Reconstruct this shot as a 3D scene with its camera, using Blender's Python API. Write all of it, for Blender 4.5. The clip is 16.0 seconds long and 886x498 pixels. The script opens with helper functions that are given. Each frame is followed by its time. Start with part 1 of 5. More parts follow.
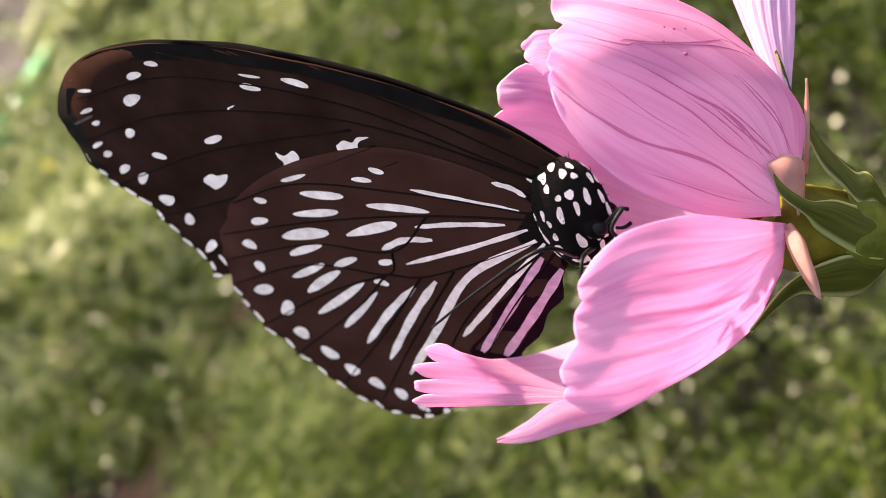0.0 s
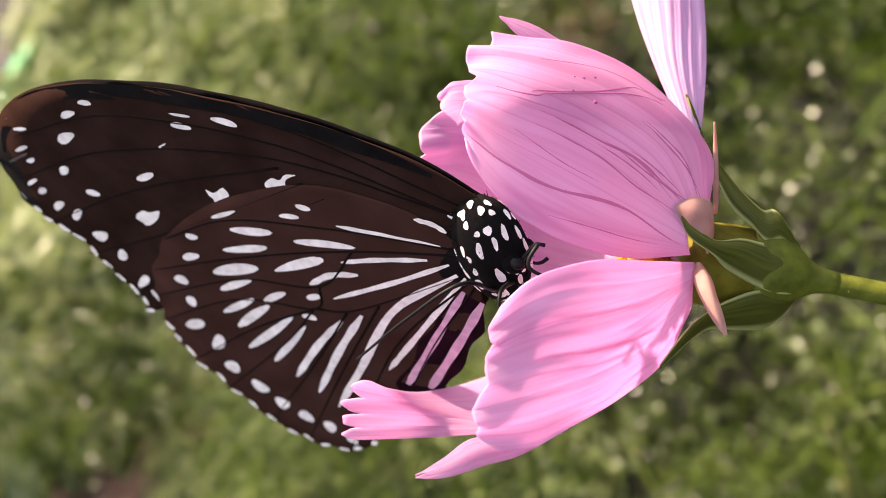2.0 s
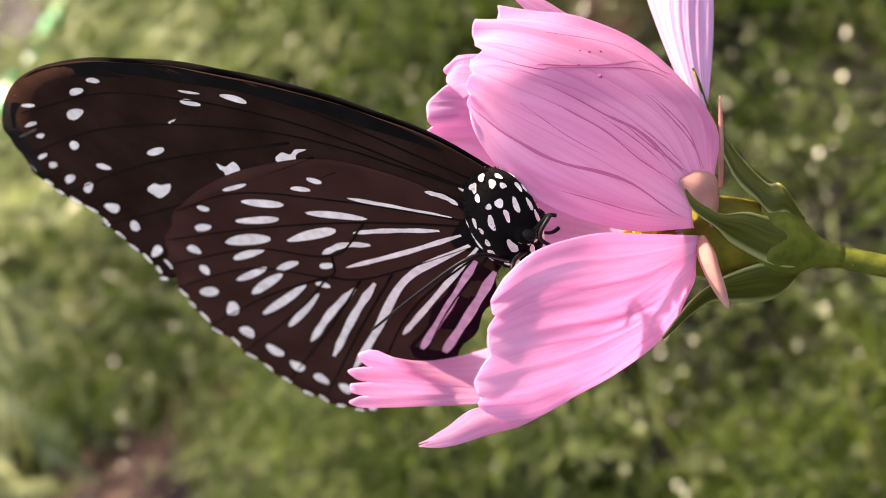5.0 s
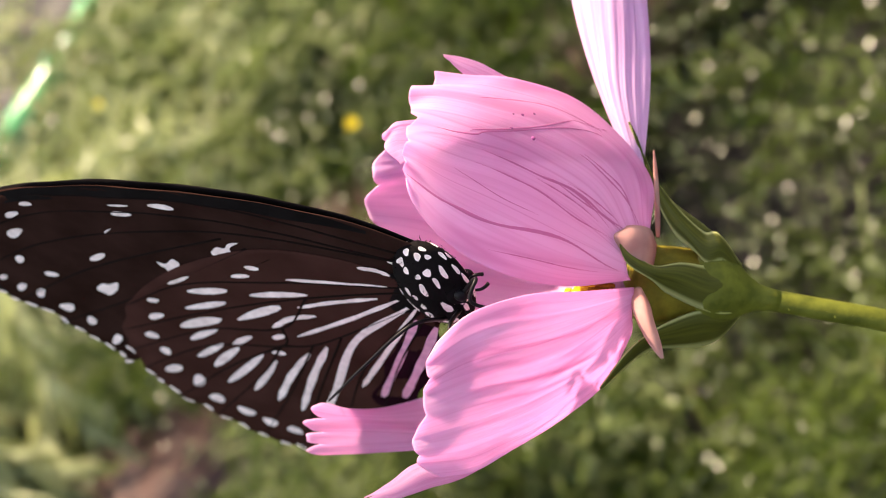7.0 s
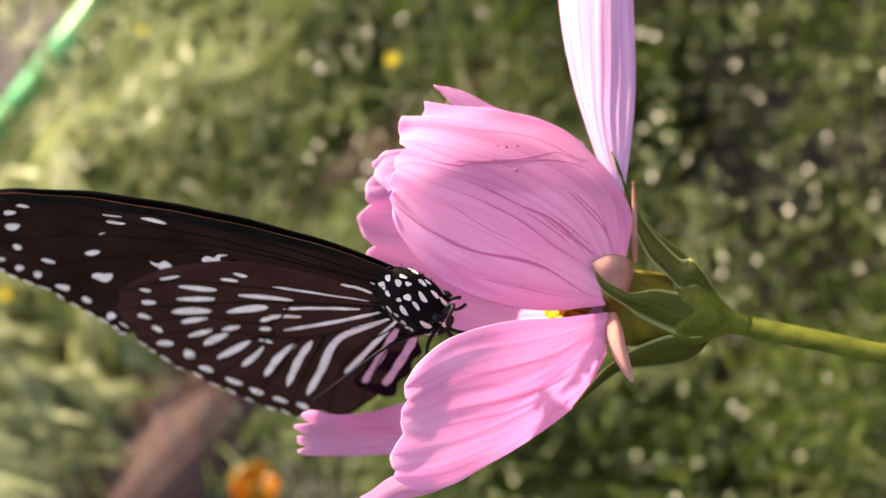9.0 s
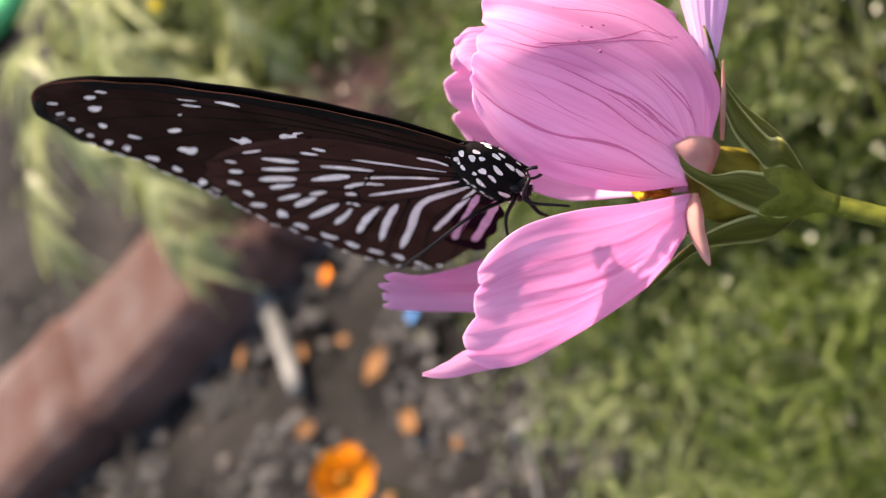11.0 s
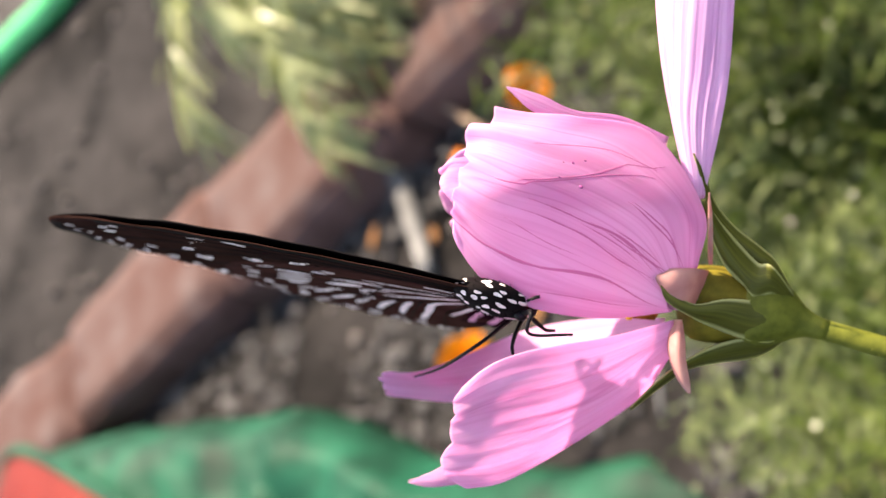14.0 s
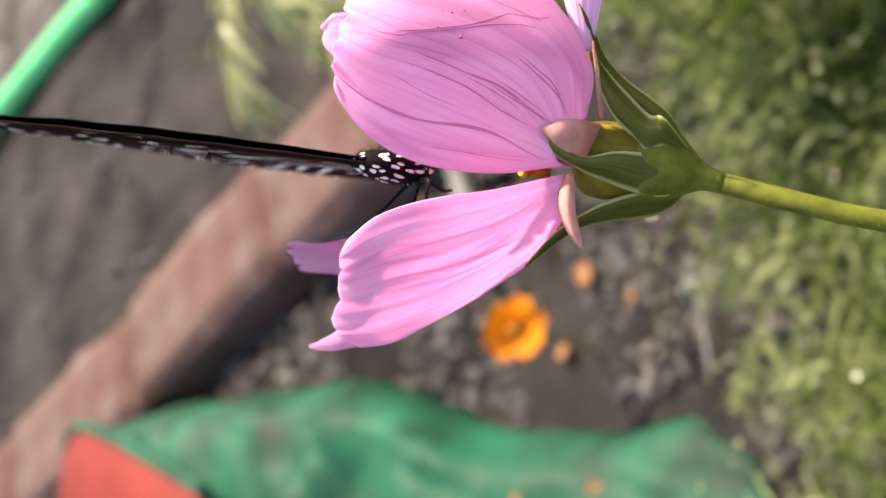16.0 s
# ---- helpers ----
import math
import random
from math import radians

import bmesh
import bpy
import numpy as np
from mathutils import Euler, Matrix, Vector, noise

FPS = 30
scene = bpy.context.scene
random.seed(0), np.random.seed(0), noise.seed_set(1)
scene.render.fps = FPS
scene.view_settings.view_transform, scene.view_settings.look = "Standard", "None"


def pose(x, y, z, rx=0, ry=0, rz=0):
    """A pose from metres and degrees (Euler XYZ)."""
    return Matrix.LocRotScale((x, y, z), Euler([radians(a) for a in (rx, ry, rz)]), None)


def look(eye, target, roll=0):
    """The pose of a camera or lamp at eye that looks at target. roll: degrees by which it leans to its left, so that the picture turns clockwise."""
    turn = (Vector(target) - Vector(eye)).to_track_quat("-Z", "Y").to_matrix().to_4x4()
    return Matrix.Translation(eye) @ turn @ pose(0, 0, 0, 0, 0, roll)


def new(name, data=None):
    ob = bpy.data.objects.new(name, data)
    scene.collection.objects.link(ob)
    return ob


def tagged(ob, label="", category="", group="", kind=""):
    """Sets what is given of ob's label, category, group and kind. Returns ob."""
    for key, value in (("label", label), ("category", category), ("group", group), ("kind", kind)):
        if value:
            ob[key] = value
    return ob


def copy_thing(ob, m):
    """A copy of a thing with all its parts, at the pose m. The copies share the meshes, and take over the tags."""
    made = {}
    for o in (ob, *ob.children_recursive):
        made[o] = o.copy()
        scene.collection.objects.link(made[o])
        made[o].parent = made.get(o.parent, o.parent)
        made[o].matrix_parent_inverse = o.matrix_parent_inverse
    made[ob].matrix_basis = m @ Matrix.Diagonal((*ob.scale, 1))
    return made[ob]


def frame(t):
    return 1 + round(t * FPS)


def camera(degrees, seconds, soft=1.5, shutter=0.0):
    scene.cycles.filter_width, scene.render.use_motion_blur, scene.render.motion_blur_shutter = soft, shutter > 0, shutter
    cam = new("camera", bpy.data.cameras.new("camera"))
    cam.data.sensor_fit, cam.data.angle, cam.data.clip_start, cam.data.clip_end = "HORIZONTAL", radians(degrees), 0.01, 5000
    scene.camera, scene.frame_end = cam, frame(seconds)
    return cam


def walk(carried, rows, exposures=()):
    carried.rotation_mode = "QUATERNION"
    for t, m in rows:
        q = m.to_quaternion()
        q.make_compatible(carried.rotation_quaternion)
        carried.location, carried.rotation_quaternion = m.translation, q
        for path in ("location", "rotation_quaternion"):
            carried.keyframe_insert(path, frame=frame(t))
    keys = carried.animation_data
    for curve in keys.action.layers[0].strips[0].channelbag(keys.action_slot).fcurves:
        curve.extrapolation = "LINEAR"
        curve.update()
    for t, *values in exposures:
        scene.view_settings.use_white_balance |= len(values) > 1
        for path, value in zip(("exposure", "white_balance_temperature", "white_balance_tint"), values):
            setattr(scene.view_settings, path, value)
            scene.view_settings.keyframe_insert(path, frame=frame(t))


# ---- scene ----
cam = camera(33.56, 16.0, soft=0.5)
# a phone lens close to its subject: shallow focus on the flower
cam.data.dof.use_dof = True
cam.data.dof.focus_distance = 0.122
cam.data.dof.aperture_fstop = 39.0
walk(cam, [
    (0.0, pose(-0.02342, -0.08296, 0.76837, 40.31, 33.17, -33.14)),
    (0.5, pose(-0.02247, -0.08393, 0.76875, 39.74, 32.86, -33.38)),
    (1.0, pose(-0.01964, -0.08524, 0.76941, 39.16, 32.89, -33.94)),
    (1.5, pose(-0.01807, -0.08674, 0.77000, 39.20, 33.03, -33.75)),
    (2.0, pose(-0.01609, -0.08757, 0.77108, 39.30, 33.30, -33.99)),
    (2.5, pose(-0.01522, -0.08766, 0.77123, 39.12, 33.54, -34.02)),
    (3.0, pose(-0.01546, -0.08804, 0.77073, 38.59, 33.32, -33.73)),
    (3.5, pose(-0.01673, -0.08824, 0.77075, 38.65, 33.55, -33.10)),
    (6.0, pose(-0.00988, -0.09111, 0.77171, 37.89, 34.54, -32.63)),
    (6.5, pose(-0.00679, -0.09241, 0.77212, 37.51, 35.21, -32.32)),
    (7.0, pose(-0.00166, -0.09311, 0.77360, 37.02, 36.25, -32.82)),
    (7.5, pose(0.00141, -0.09364, 0.77383, 36.45, 36.04, -32.50)),
    (8.0, pose(0.00429, -0.09438, 0.77514, 36.52, 35.86, -31.55)),
    (8.5, pose(0.00799, -0.09417, 0.77773, 36.55, 36.47, -31.47)),
    (9.0, pose(0.00913, -0.09607, 0.77922, 35.77, 36.65, -29.94)),
    (9.5, pose(0.01062, -0.09591, 0.77883, 35.11, 37.04, -29.38)),
    (10.0, pose(0.01304, -0.09345, 0.77950, 32.01, 37.46, -26.83)),
    (10.2, pose(0.01549, -0.09237, 0.78016, 30.01, 37.66, -26.21)),
    (12.3, pose(0.03833, -0.08076, 0.78387, 26.08, 45.04, -23.23)),
    (12.5, pose(0.04039, -0.07926, 0.78378, 25.77, 45.22, -23.18)),
    (13.0, pose(0.04506, -0.07896, 0.78354, 25.75, 45.24, -21.47)),
    (13.5, pose(0.04970, -0.07764, 0.78303, 26.21, 45.31, -19.28)),
    (14.0, pose(0.05167, -0.07713, 0.78197, 25.49, 45.38, -19.02)),
    (14.5, pose(0.04864, -0.08292, 0.77983, 25.00, 46.35, -17.54)),
    (15.0, pose(0.04774, -0.08868, 0.77629, 26.86, 48.32, -17.11)),
    (15.5, pose(0.05098, -0.09292, 0.76643, 25.79, 48.01, -18.84)),
    (16.0, pose(0.05550, -0.08929, 0.76603, 24.95, 48.34, -18.82)),
], exposures=[(0.0, 1.88, 8450, 15), (9.0, 1.82, 8450, 16), (10.2, 1.66, 8000, 19), (12.3, 2.03, 7800, 17), (14.0, 2.05, 7800, 16), (14.6, 2.02, 7850, 16), (16.0, 1.98, 7850, 16)])

# ---- light ----
SUN_AZ, SUN_EL = 1.0, 60.0          # degrees from +y towards +x, and above the horizon
sun_dir = Vector((math.sin(radians(SUN_AZ)) * math.cos(radians(SUN_EL)), math.cos(radians(SUN_AZ)) * math.cos(radians(SUN_EL)), math.sin(radians(SUN_EL))))
world = bpy.data.worlds.new("world")
scene.world = world
world.use_nodes = True
wn = world.node_tree.nodes
sky = wn.new("ShaderNodeTexSky")
sky.sky_type, sky.sun_disc = "NISHITA", False
sky.dust_density, sky.ozone_density = 2.0, 0.8
sky.sun_elevation, sky.sun_rotation = radians(SUN_EL), radians(SUN_AZ)
wn["Background"].inputs["Strength"].default_value = 0.138
world.node_tree.links.new(sky.outputs[0], wn["Background"].inputs["Color"])
sun = new("sun", bpy.data.lights.new("sun", "SUN"))
sun.data.energy, sun.data.angle, sun.data.color = 4.3, radians(0.55), (1.0, 0.93, 0.82)
sun.matrix_world = look(sun_dir * 10, (0, 0, 0))


# ---- materials ----
def material(name, color, rough=0.7, spec=0.3, metal=0.0):
    m = bpy.data.materials.new(name)
    m.use_nodes = True
    b = m.node_tree.nodes["Principled BSDF"]
    b.inputs["Base Color"].default_value = (*color, 1)
    b.inputs["Roughness"].default_value = rough
    b.inputs["Specular IOR Level"].default_value = spec
    b.inputs["Metallic"].default_value = metal
    return m, m.node_tree.nodes, m.node_tree.links, b


def ramp(nodes, stops):
    r = nodes.new("ShaderNodeValToRGB")
    e = r.color_ramp.elements
    while len(e) < len(stops):
        e.new(0.5)
    for k, (p, c) in enumerate(stops):
        e[k].position, e[k].color = p, (*c, 1)
    return r


def noise_tex(nodes, links, scale, detail=4, rough=0.55, coord="Object", stretch=None):
    c = nodes.new("ShaderNodeTexCoord")
    n = nodes.new("ShaderNodeTexNoise")
    n.inputs["Scale"].default_value, n.inputs["Detail"].default_value, n.inputs["Roughness"].default_value = scale, detail, rough
    if stretch:
        mp = nodes.new("ShaderNodeMapping")
        mp.inputs["Scale"].default_value = stretch
        links.new(c.outputs[coord], mp.inputs["Vector"])
        links.new(mp.outputs[0], n.inputs["Vector"])
    else:
        links.new(c.outputs[coord], n.inputs["Vector"])
    return n


def bump(nodes, links, b, height, strength, distance):
    u = nodes.new("ShaderNodeBump")
    u.inputs["Strength"].default_value, u.inputs["Distance"].default_value = strength, distance
    links.new(height, u.inputs["Height"])
    links.new(u.outputs[0], b.inputs["Normal"])


def mottled(name, dark, light, scale, rough=0.8, spec=0.2, bump_scale=None, bump_mm=1.0, detail=6):
    m, n, l, b = material(name, light, rough, spec)
    t = noise_tex(n, l, scale, detail)
    r = ramp(n, [(0.32, dark), (0.68, light)])
    l.new(t.outputs["Fac"], r.inputs[0])
    l.new(r.outputs[0], b.inputs["Base Color"])
    h = noise_tex(n, l, bump_scale or scale * 4, 5)
    bump(n, l, b, h.outputs["Fac"], 0.6, bump_mm / 1000)
    return m


def thin(name, stops, scale, stretch, coord, rough, through_share, tint, spec=0.25, bump_mm=0.1, island=0.0):
    """A thin leaf-like sheet: reflects and lets light through."""
    m, n, l, b = material(name, stops[-1][1], rough, spec)
    t = noise_tex(n, l, scale, 3, 0.5, coord, stretch)
    r = ramp(n, stops)
    fac = t.outputs["Fac"]
    if island:
        g = n.new("ShaderNodeNewGeometry")
        mixer = n.new("ShaderNodeMix")
        mixer.inputs["Factor"].default_value = island
        l.new(fac, mixer.inputs["A"])
        l.new(g.outputs["Random Per Island"], mixer.inputs["B"])
        fac = mixer.outputs["Result"]
    l.new(fac, r.inputs[0])
    l.new(r.outputs[0], b.inputs["Base Color"])
    tr = n.new("ShaderNodeBsdfTranslucent")
    mul = n.new("ShaderNodeMix")
    mul.data_type, mul.blend_type = "RGBA", "MULTIPLY"
    mul.inputs["Factor"].default_value = 1.0
    l.new(r.outputs[0], mul.inputs[6])
    mul.inputs[7].default_value = (*tint, 1)
    l.new(mul.outputs[2], tr.inputs["Color"])
    mx = n.new("ShaderNodeMixShader")
    mx.inputs[0].default_value = through_share
    l.new(b.outputs[0], mx.inputs[1])
    l.new(tr.outputs[0], mx.inputs[2])
    l.new(mx.outputs[0], n["Material Output"].inputs["Surface"])
    if bump_mm:
        bump(n, l, b, t.outputs["Fac"], 0.7, bump_mm / 1000)
    return m


def petal_skin(name, veins, deep, light, through_share, tint, rough=0.5):
    """A thin petal: a few darker veins and many faint lines along its length over a soft two-tone blush."""
    m = thin(name, [(0.30, deep), (0.62, light)], 1.0, (1.6, 5.0, 1.0), "UV", rough, through_share, tint, 0.22, 0)
    n, l = m.node_tree.nodes, m.node_tree.links
    info, tc = n.new("ShaderNodeObjectInfo"), n.new("ShaderNodeTexCoord")
    shift = n.new("ShaderNodeMath")
    shift.operation = "MULTIPLY"
    shift.inputs[1].default_value = 37.0
    l.new(info.outputs["Random"], shift.inputs[0])

    def lines(scale, stops):
        mp, tex = n.new("ShaderNodeMapping"), n.new("ShaderNodeTexNoise")
        mp.inputs["Scale"].default_value = scale
        l.new(shift.outputs[0], mp.inputs["Location"])
        l.new(tc.outputs["UV"], mp.inputs["Vector"])
        l.new(mp.outputs[0], tex.inputs["Vector"])
        tex.inputs["Scale"].default_value, tex.inputs["Detail"].default_value = 1.0, 1.0
        r = ramp(n, [(p, (c, c, c)) for p, c in stops])
        l.new(tex.outputs["Fac"], r.inputs[0])
        return r.outputs[0]

    main = lines((0.35, 5.5, 1.0), [(0.478, 0), (0.494, 0.32), (0.500, 0.32), (0.522, 0)])
    faint = lines((0.8, 24.0, 1.0), [(0.42, 0), (0.50, 0.16), (0.62, 0)])
    both = n.new("ShaderNodeMath")
    both.operation = "MAXIMUM"
    l.new(main, both.inputs[0])
    l.new(faint, both.inputs[1])
    mix = n.new("ShaderNodeMix")
    mix.data_type = "RGBA"
    l.new(both.outputs[0], mix.inputs["Factor"])
    base = n["Color Ramp"]
    l.new(base.outputs[0], mix.inputs[6])
    mix.inputs[7].default_value = (*veins, 1)
    for to in [k.to_socket for k in base.outputs[0].links if k.to_node != mix]:
        l.new(mix.outputs[2], to)
    fine = noise_tex(n, l, 1.0, 3, 0.6, "UV", (4.0, 60.0, 1.0))
    add = n.new("ShaderNodeMath")
    add.operation = "MULTIPLY_ADD"
    add.inputs[1].default_value = -0.8
    l.new(main, add.inputs[0])
    l.new(fine.outputs["Fac"], add.inputs[2])
    bump(n, l, n["Principled BSDF"], add.outputs[0], 0.6, 0.00010)
    return m


PINK = petal_skin("petal_pink", (0.60, 0.16, 0.40), (0.88, 0.49, 0.73), (0.93, 0.61, 0.83), 0.72, (1.0, 0.94, 0.97))
PINK_INNER = petal_skin("petal_inner_face", (0.62, 0.28, 0.55), (0.70, 0.39, 0.64), (0.86, 0.58, 0.80), 0.50, (1.0, 0.88, 0.94))
PINK_VEIN = thin("petal_vein", [(0.3, (0.62, 0.20, 0.40)), (0.7, (0.72, 0.29, 0.50))], 1.0, None, "Object", 0.6, 0.6, (1, 0.95, 0.97), 0.2, 0)
PINK_END = thin("petal_base_blush", [(0.35, (0.52, 0.26, 0.24)), (0.65, (0.68, 0.40, 0.35))], 300.0, None, "Object", 0.6, 0.5, (1, 0.95, 0.9), 0.1, 0.05)
SEPAL = thin("sepal_green", [(0.3, (0.055, 0.060, 0.006)), (0.7, (0.125, 0.126, 0.016))], 1.0, (2.0, 9.0, 1.0), "UV", 0.55, 0.35, (0.9, 1.0, 0.5), 0.3, 0.1)


def pale_rim(m, color):
    """A pale line along both long edges of a leaf."""
    n, l = m.node_tree.nodes, m.node_tree.links
    tc, xyz, mix = n.new("ShaderNodeTexCoord"), n.new("ShaderNodeSeparateXYZ"), n.new("ShaderNodeMix")
    rim = ramp(n, [(0.04, (1, 1, 1)), (0.13, (0, 0, 0)), (0.87, (0, 0, 0)), (0.96, (1, 1, 1))])
    l.new(tc.outputs["UV"], xyz.inputs[0])
    l.new(xyz.outputs[1], rim.inputs[0])
    mix.data_type = "RGBA"
    l.new(rim.outputs[0], mix.inputs["Factor"])
    base = n["Color Ramp"]
    l.new(base.outputs[0], mix.inputs[6])
    mix.inputs[7].default_value = (*color, 1)
    for to in [k.to_socket for k in base.outputs[0].links if k.to_node != mix]:
        l.new(mix.outputs[2], to)


pale_rim(SEPAL, (0.42, 0.42, 0.17))
CALYX = mottled("calyx_green", (0.070, 0.055, 0.006), (0.170, 0.135, 0.016), 420, 0.65, 0.08, 900, 0.15)
STEM = mottled("stem_green", (0.055, 0.064, 0.006), (0.122, 0.130, 0.016), 500, 0.6, 0.15, 1500, 0.12)
MARK = material("petal_spot", (0.30, 0.06, 0.19), 0.7)[0]
POLLEN = mottled("pollen_yellow", (0.62, 0.28, 0.01), (0.92, 0.60, 0.05), 1500, 0.8)
ANTHER = mottled("anther_orange", (0.20, 0.05, 0.01), (0.62, 0.27, 0.02), 1800, 0.7)

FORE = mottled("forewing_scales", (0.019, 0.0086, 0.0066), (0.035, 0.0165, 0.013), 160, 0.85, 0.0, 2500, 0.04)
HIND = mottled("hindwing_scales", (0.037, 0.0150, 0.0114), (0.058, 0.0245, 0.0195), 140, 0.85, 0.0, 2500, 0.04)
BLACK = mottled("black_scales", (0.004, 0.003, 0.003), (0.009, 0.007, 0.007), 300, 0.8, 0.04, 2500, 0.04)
VEIN = material("wing_vein", (0.010, 0.006, 0.005), 0.8, 0.02)[0]
WHITE = mottled("white_scales", (0.70, 0.57, 0.54), (0.94, 0.82, 0.78), 900, 0.9, 0.0, 3000, 0.03)
ROSY = mottled("rosy_scales", (0.55, 0.25, 0.36), (0.74, 0.38, 0.50), 900, 0.9, 0.0, 3000, 0.03)
# dark scales with the pink reflection of the petals put into the colour
MAROON = mottled("petal_tinted_scales", (0.010, 0.003, 0.005), (0.022, 0.006, 0.011), 300, 0.85, 0.0, 2500, 0.04)
WORN = mottled("worn_scales", (0.06, 0.045, 0.042), (0.15, 0.12, 0.11), 900, 0.9, 0.0, 3000, 0.03)
CHITIN = material("black_chitin", (0.005, 0.004, 0.005), 0.45, 0.15)[0]

SOIL = mottled("garden_soil", (0.010, 0.0093, 0.0090), (0.090, 0.083, 0.081), 9, 0.95, 0.1, 60, 3.0, 9)


def damp_shade_and_sun(m, edge, share):
    """Watered bed painted darker for damp and shade, the far dry path sunlit."""
    n, l = m.node_tree.nodes, m.node_tree.links
    tc, xyz, mix = n.new("ShaderNodeTexCoord"), n.new("ShaderNodeSeparateXYZ"), n.new("ShaderNodeMix")
    damp_and_light = ramp(n, [(edge / 2 - 0.01, (share, share, share)), (edge / 2 + 0.01, (0.32, 0.32, 0.32)), (0.74, (0.32, 0.32, 0.32)), (0.82, (1, 1, 1))])
    half = n.new("ShaderNodeMath")
    half.operation = "MULTIPLY"
    half.inputs[1].default_value = 0.5
    l.new(tc.outputs["Object"], xyz.inputs[0])
    l.new(xyz.outputs[1], half.inputs[0])
    l.new(half.outputs[0], damp_and_light.inputs[0])
    mix.data_type, mix.blend_type = "RGBA", "MULTIPLY"
    mix.inputs["Factor"].default_value = 1.0
    base = n["Color Ramp"]
    l.new(base.outputs[0], mix.inputs[6])
    l.new(damp_and_light.outputs[0], mix.inputs[7])
    l.new(mix.outputs[2], n["Principled BSDF"].inputs["Base Color"])


damp_shade_and_sun(SOIL, 0.82, 0.24)
CLOD = mottled("soil_clod", (0.035, 0.032, 0.03), (0.11, 0.10, 0.095), 60, 0.95, 0.1, 300, 2.0)
ASH = mottled("pale_clod", (0.018, 0.0175, 0.0175), (0.105, 0.103, 0.103), 30, 0.95, 0.1, 300, 2.0)
BRICK = mottled("weathered_brick", (0.070, 0.035, 0.030), (0.135, 0.076, 0.067), 22, 0.9, 0.15, 160, 1.6)


def dust_and_side_lift(m, top_tones):
    """Tops turn dusty grey; side colour is lifted to make up for its shade."""
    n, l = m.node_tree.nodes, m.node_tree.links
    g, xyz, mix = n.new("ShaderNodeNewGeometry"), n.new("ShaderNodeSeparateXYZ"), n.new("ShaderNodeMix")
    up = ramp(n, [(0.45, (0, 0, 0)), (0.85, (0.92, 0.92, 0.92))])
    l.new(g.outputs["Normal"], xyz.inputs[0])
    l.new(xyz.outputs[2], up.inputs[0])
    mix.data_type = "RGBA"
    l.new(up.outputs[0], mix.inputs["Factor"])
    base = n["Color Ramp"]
    tint = ramp(n, [(0.32, top_tones[0]), (0.68, top_tones[1])])
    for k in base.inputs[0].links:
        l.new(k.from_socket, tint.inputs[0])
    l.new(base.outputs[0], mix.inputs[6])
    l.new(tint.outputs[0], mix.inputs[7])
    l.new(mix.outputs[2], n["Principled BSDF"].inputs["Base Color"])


dust_and_side_lift(BRICK, ((0.052, 0.024, 0.019), (0.076, 0.060, 0.059)))
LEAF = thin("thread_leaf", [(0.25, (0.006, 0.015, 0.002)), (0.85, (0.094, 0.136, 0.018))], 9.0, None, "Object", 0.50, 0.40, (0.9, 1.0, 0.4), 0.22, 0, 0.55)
# lit copies of the leaf green: bright sun is put into their colour
LEAF_SUNLIT = thin("sunlit_leaf", [(0.25, (0.044, 0.064, 0.018)), (0.85, (0.27, 0.325, 0.135))], 9.0, None, "Object", 0.50, 0.40, (0.95, 1.0, 0.75), 0.22, 0, 0.6)
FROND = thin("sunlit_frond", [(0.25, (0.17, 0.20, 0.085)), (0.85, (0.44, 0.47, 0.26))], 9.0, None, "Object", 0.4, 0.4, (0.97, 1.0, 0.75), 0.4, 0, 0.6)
# glossy skin of the loose flakes added for glints
GLINT = material("glint_flake", (0.10, 0.13, 0.05), 0.36, 0.8)[0]
STALK = mottled("plant_stalk", (0.07, 0.075, 0.02), (0.16, 0.15, 0.05), 60, 0.7)
TWIG = mottled("dry_twig", (0.16, 0.11, 0.075), (0.32, 0.24, 0.18), 40, 0.9)
PALE_TWIG = mottled("bleached_stick", (0.08, 0.08, 0.078), (0.19, 0.19, 0.185), 40, 0.95, 0.1)
ORANGE = thin("orange_petal", [(0.3, (0.62, 0.15, 0.004)), (0.7, (0.80, 0.26, 0.007))], 60.0, None, "Object", 0.6, 0.3, (1, 0.8, 0.5), 0.2, 0)
YELLOW = thin("yellow_petal", [(0.3, (0.65, 0.50, 0.02)), (0.7, (0.85, 0.70, 0.05))], 60.0, None, "Object", 0.6, 0.3, (1, 0.9, 0.5), 0.2, 0)
HOSE = mottled("green_hose_plastic", (0.03, 0.30, 0.10), (0.05, 0.40, 0.15), 12, 0.28, 0.5, 200, 0.1)
SACK = mottled("green_sack_plastic", (0.0008, 0.014, 0.0074), (0.0036, 0.066, 0.036), 16, 0.62, 0.15, 90, 0.8)
RED = mottled("red_lining", (0.09, 0.0075, 0.005), (0.13, 0.014, 0.009), 12, 0.65, 0.15, 90, 0.6)
BLUE = mottled("blue_scrap", (0.03, 0.12, 0.30), (0.06, 0.22, 0.48), 60, 0.6)
DRY = thin("dry_leaf", [(0.3, (0.12, 0.055, 0.02)), (0.7, (0.26, 0.13, 0.055))], 50.0, None, "Object", 0.8, 0.2, (1, 0.8, 0.6), 0.2, 0)


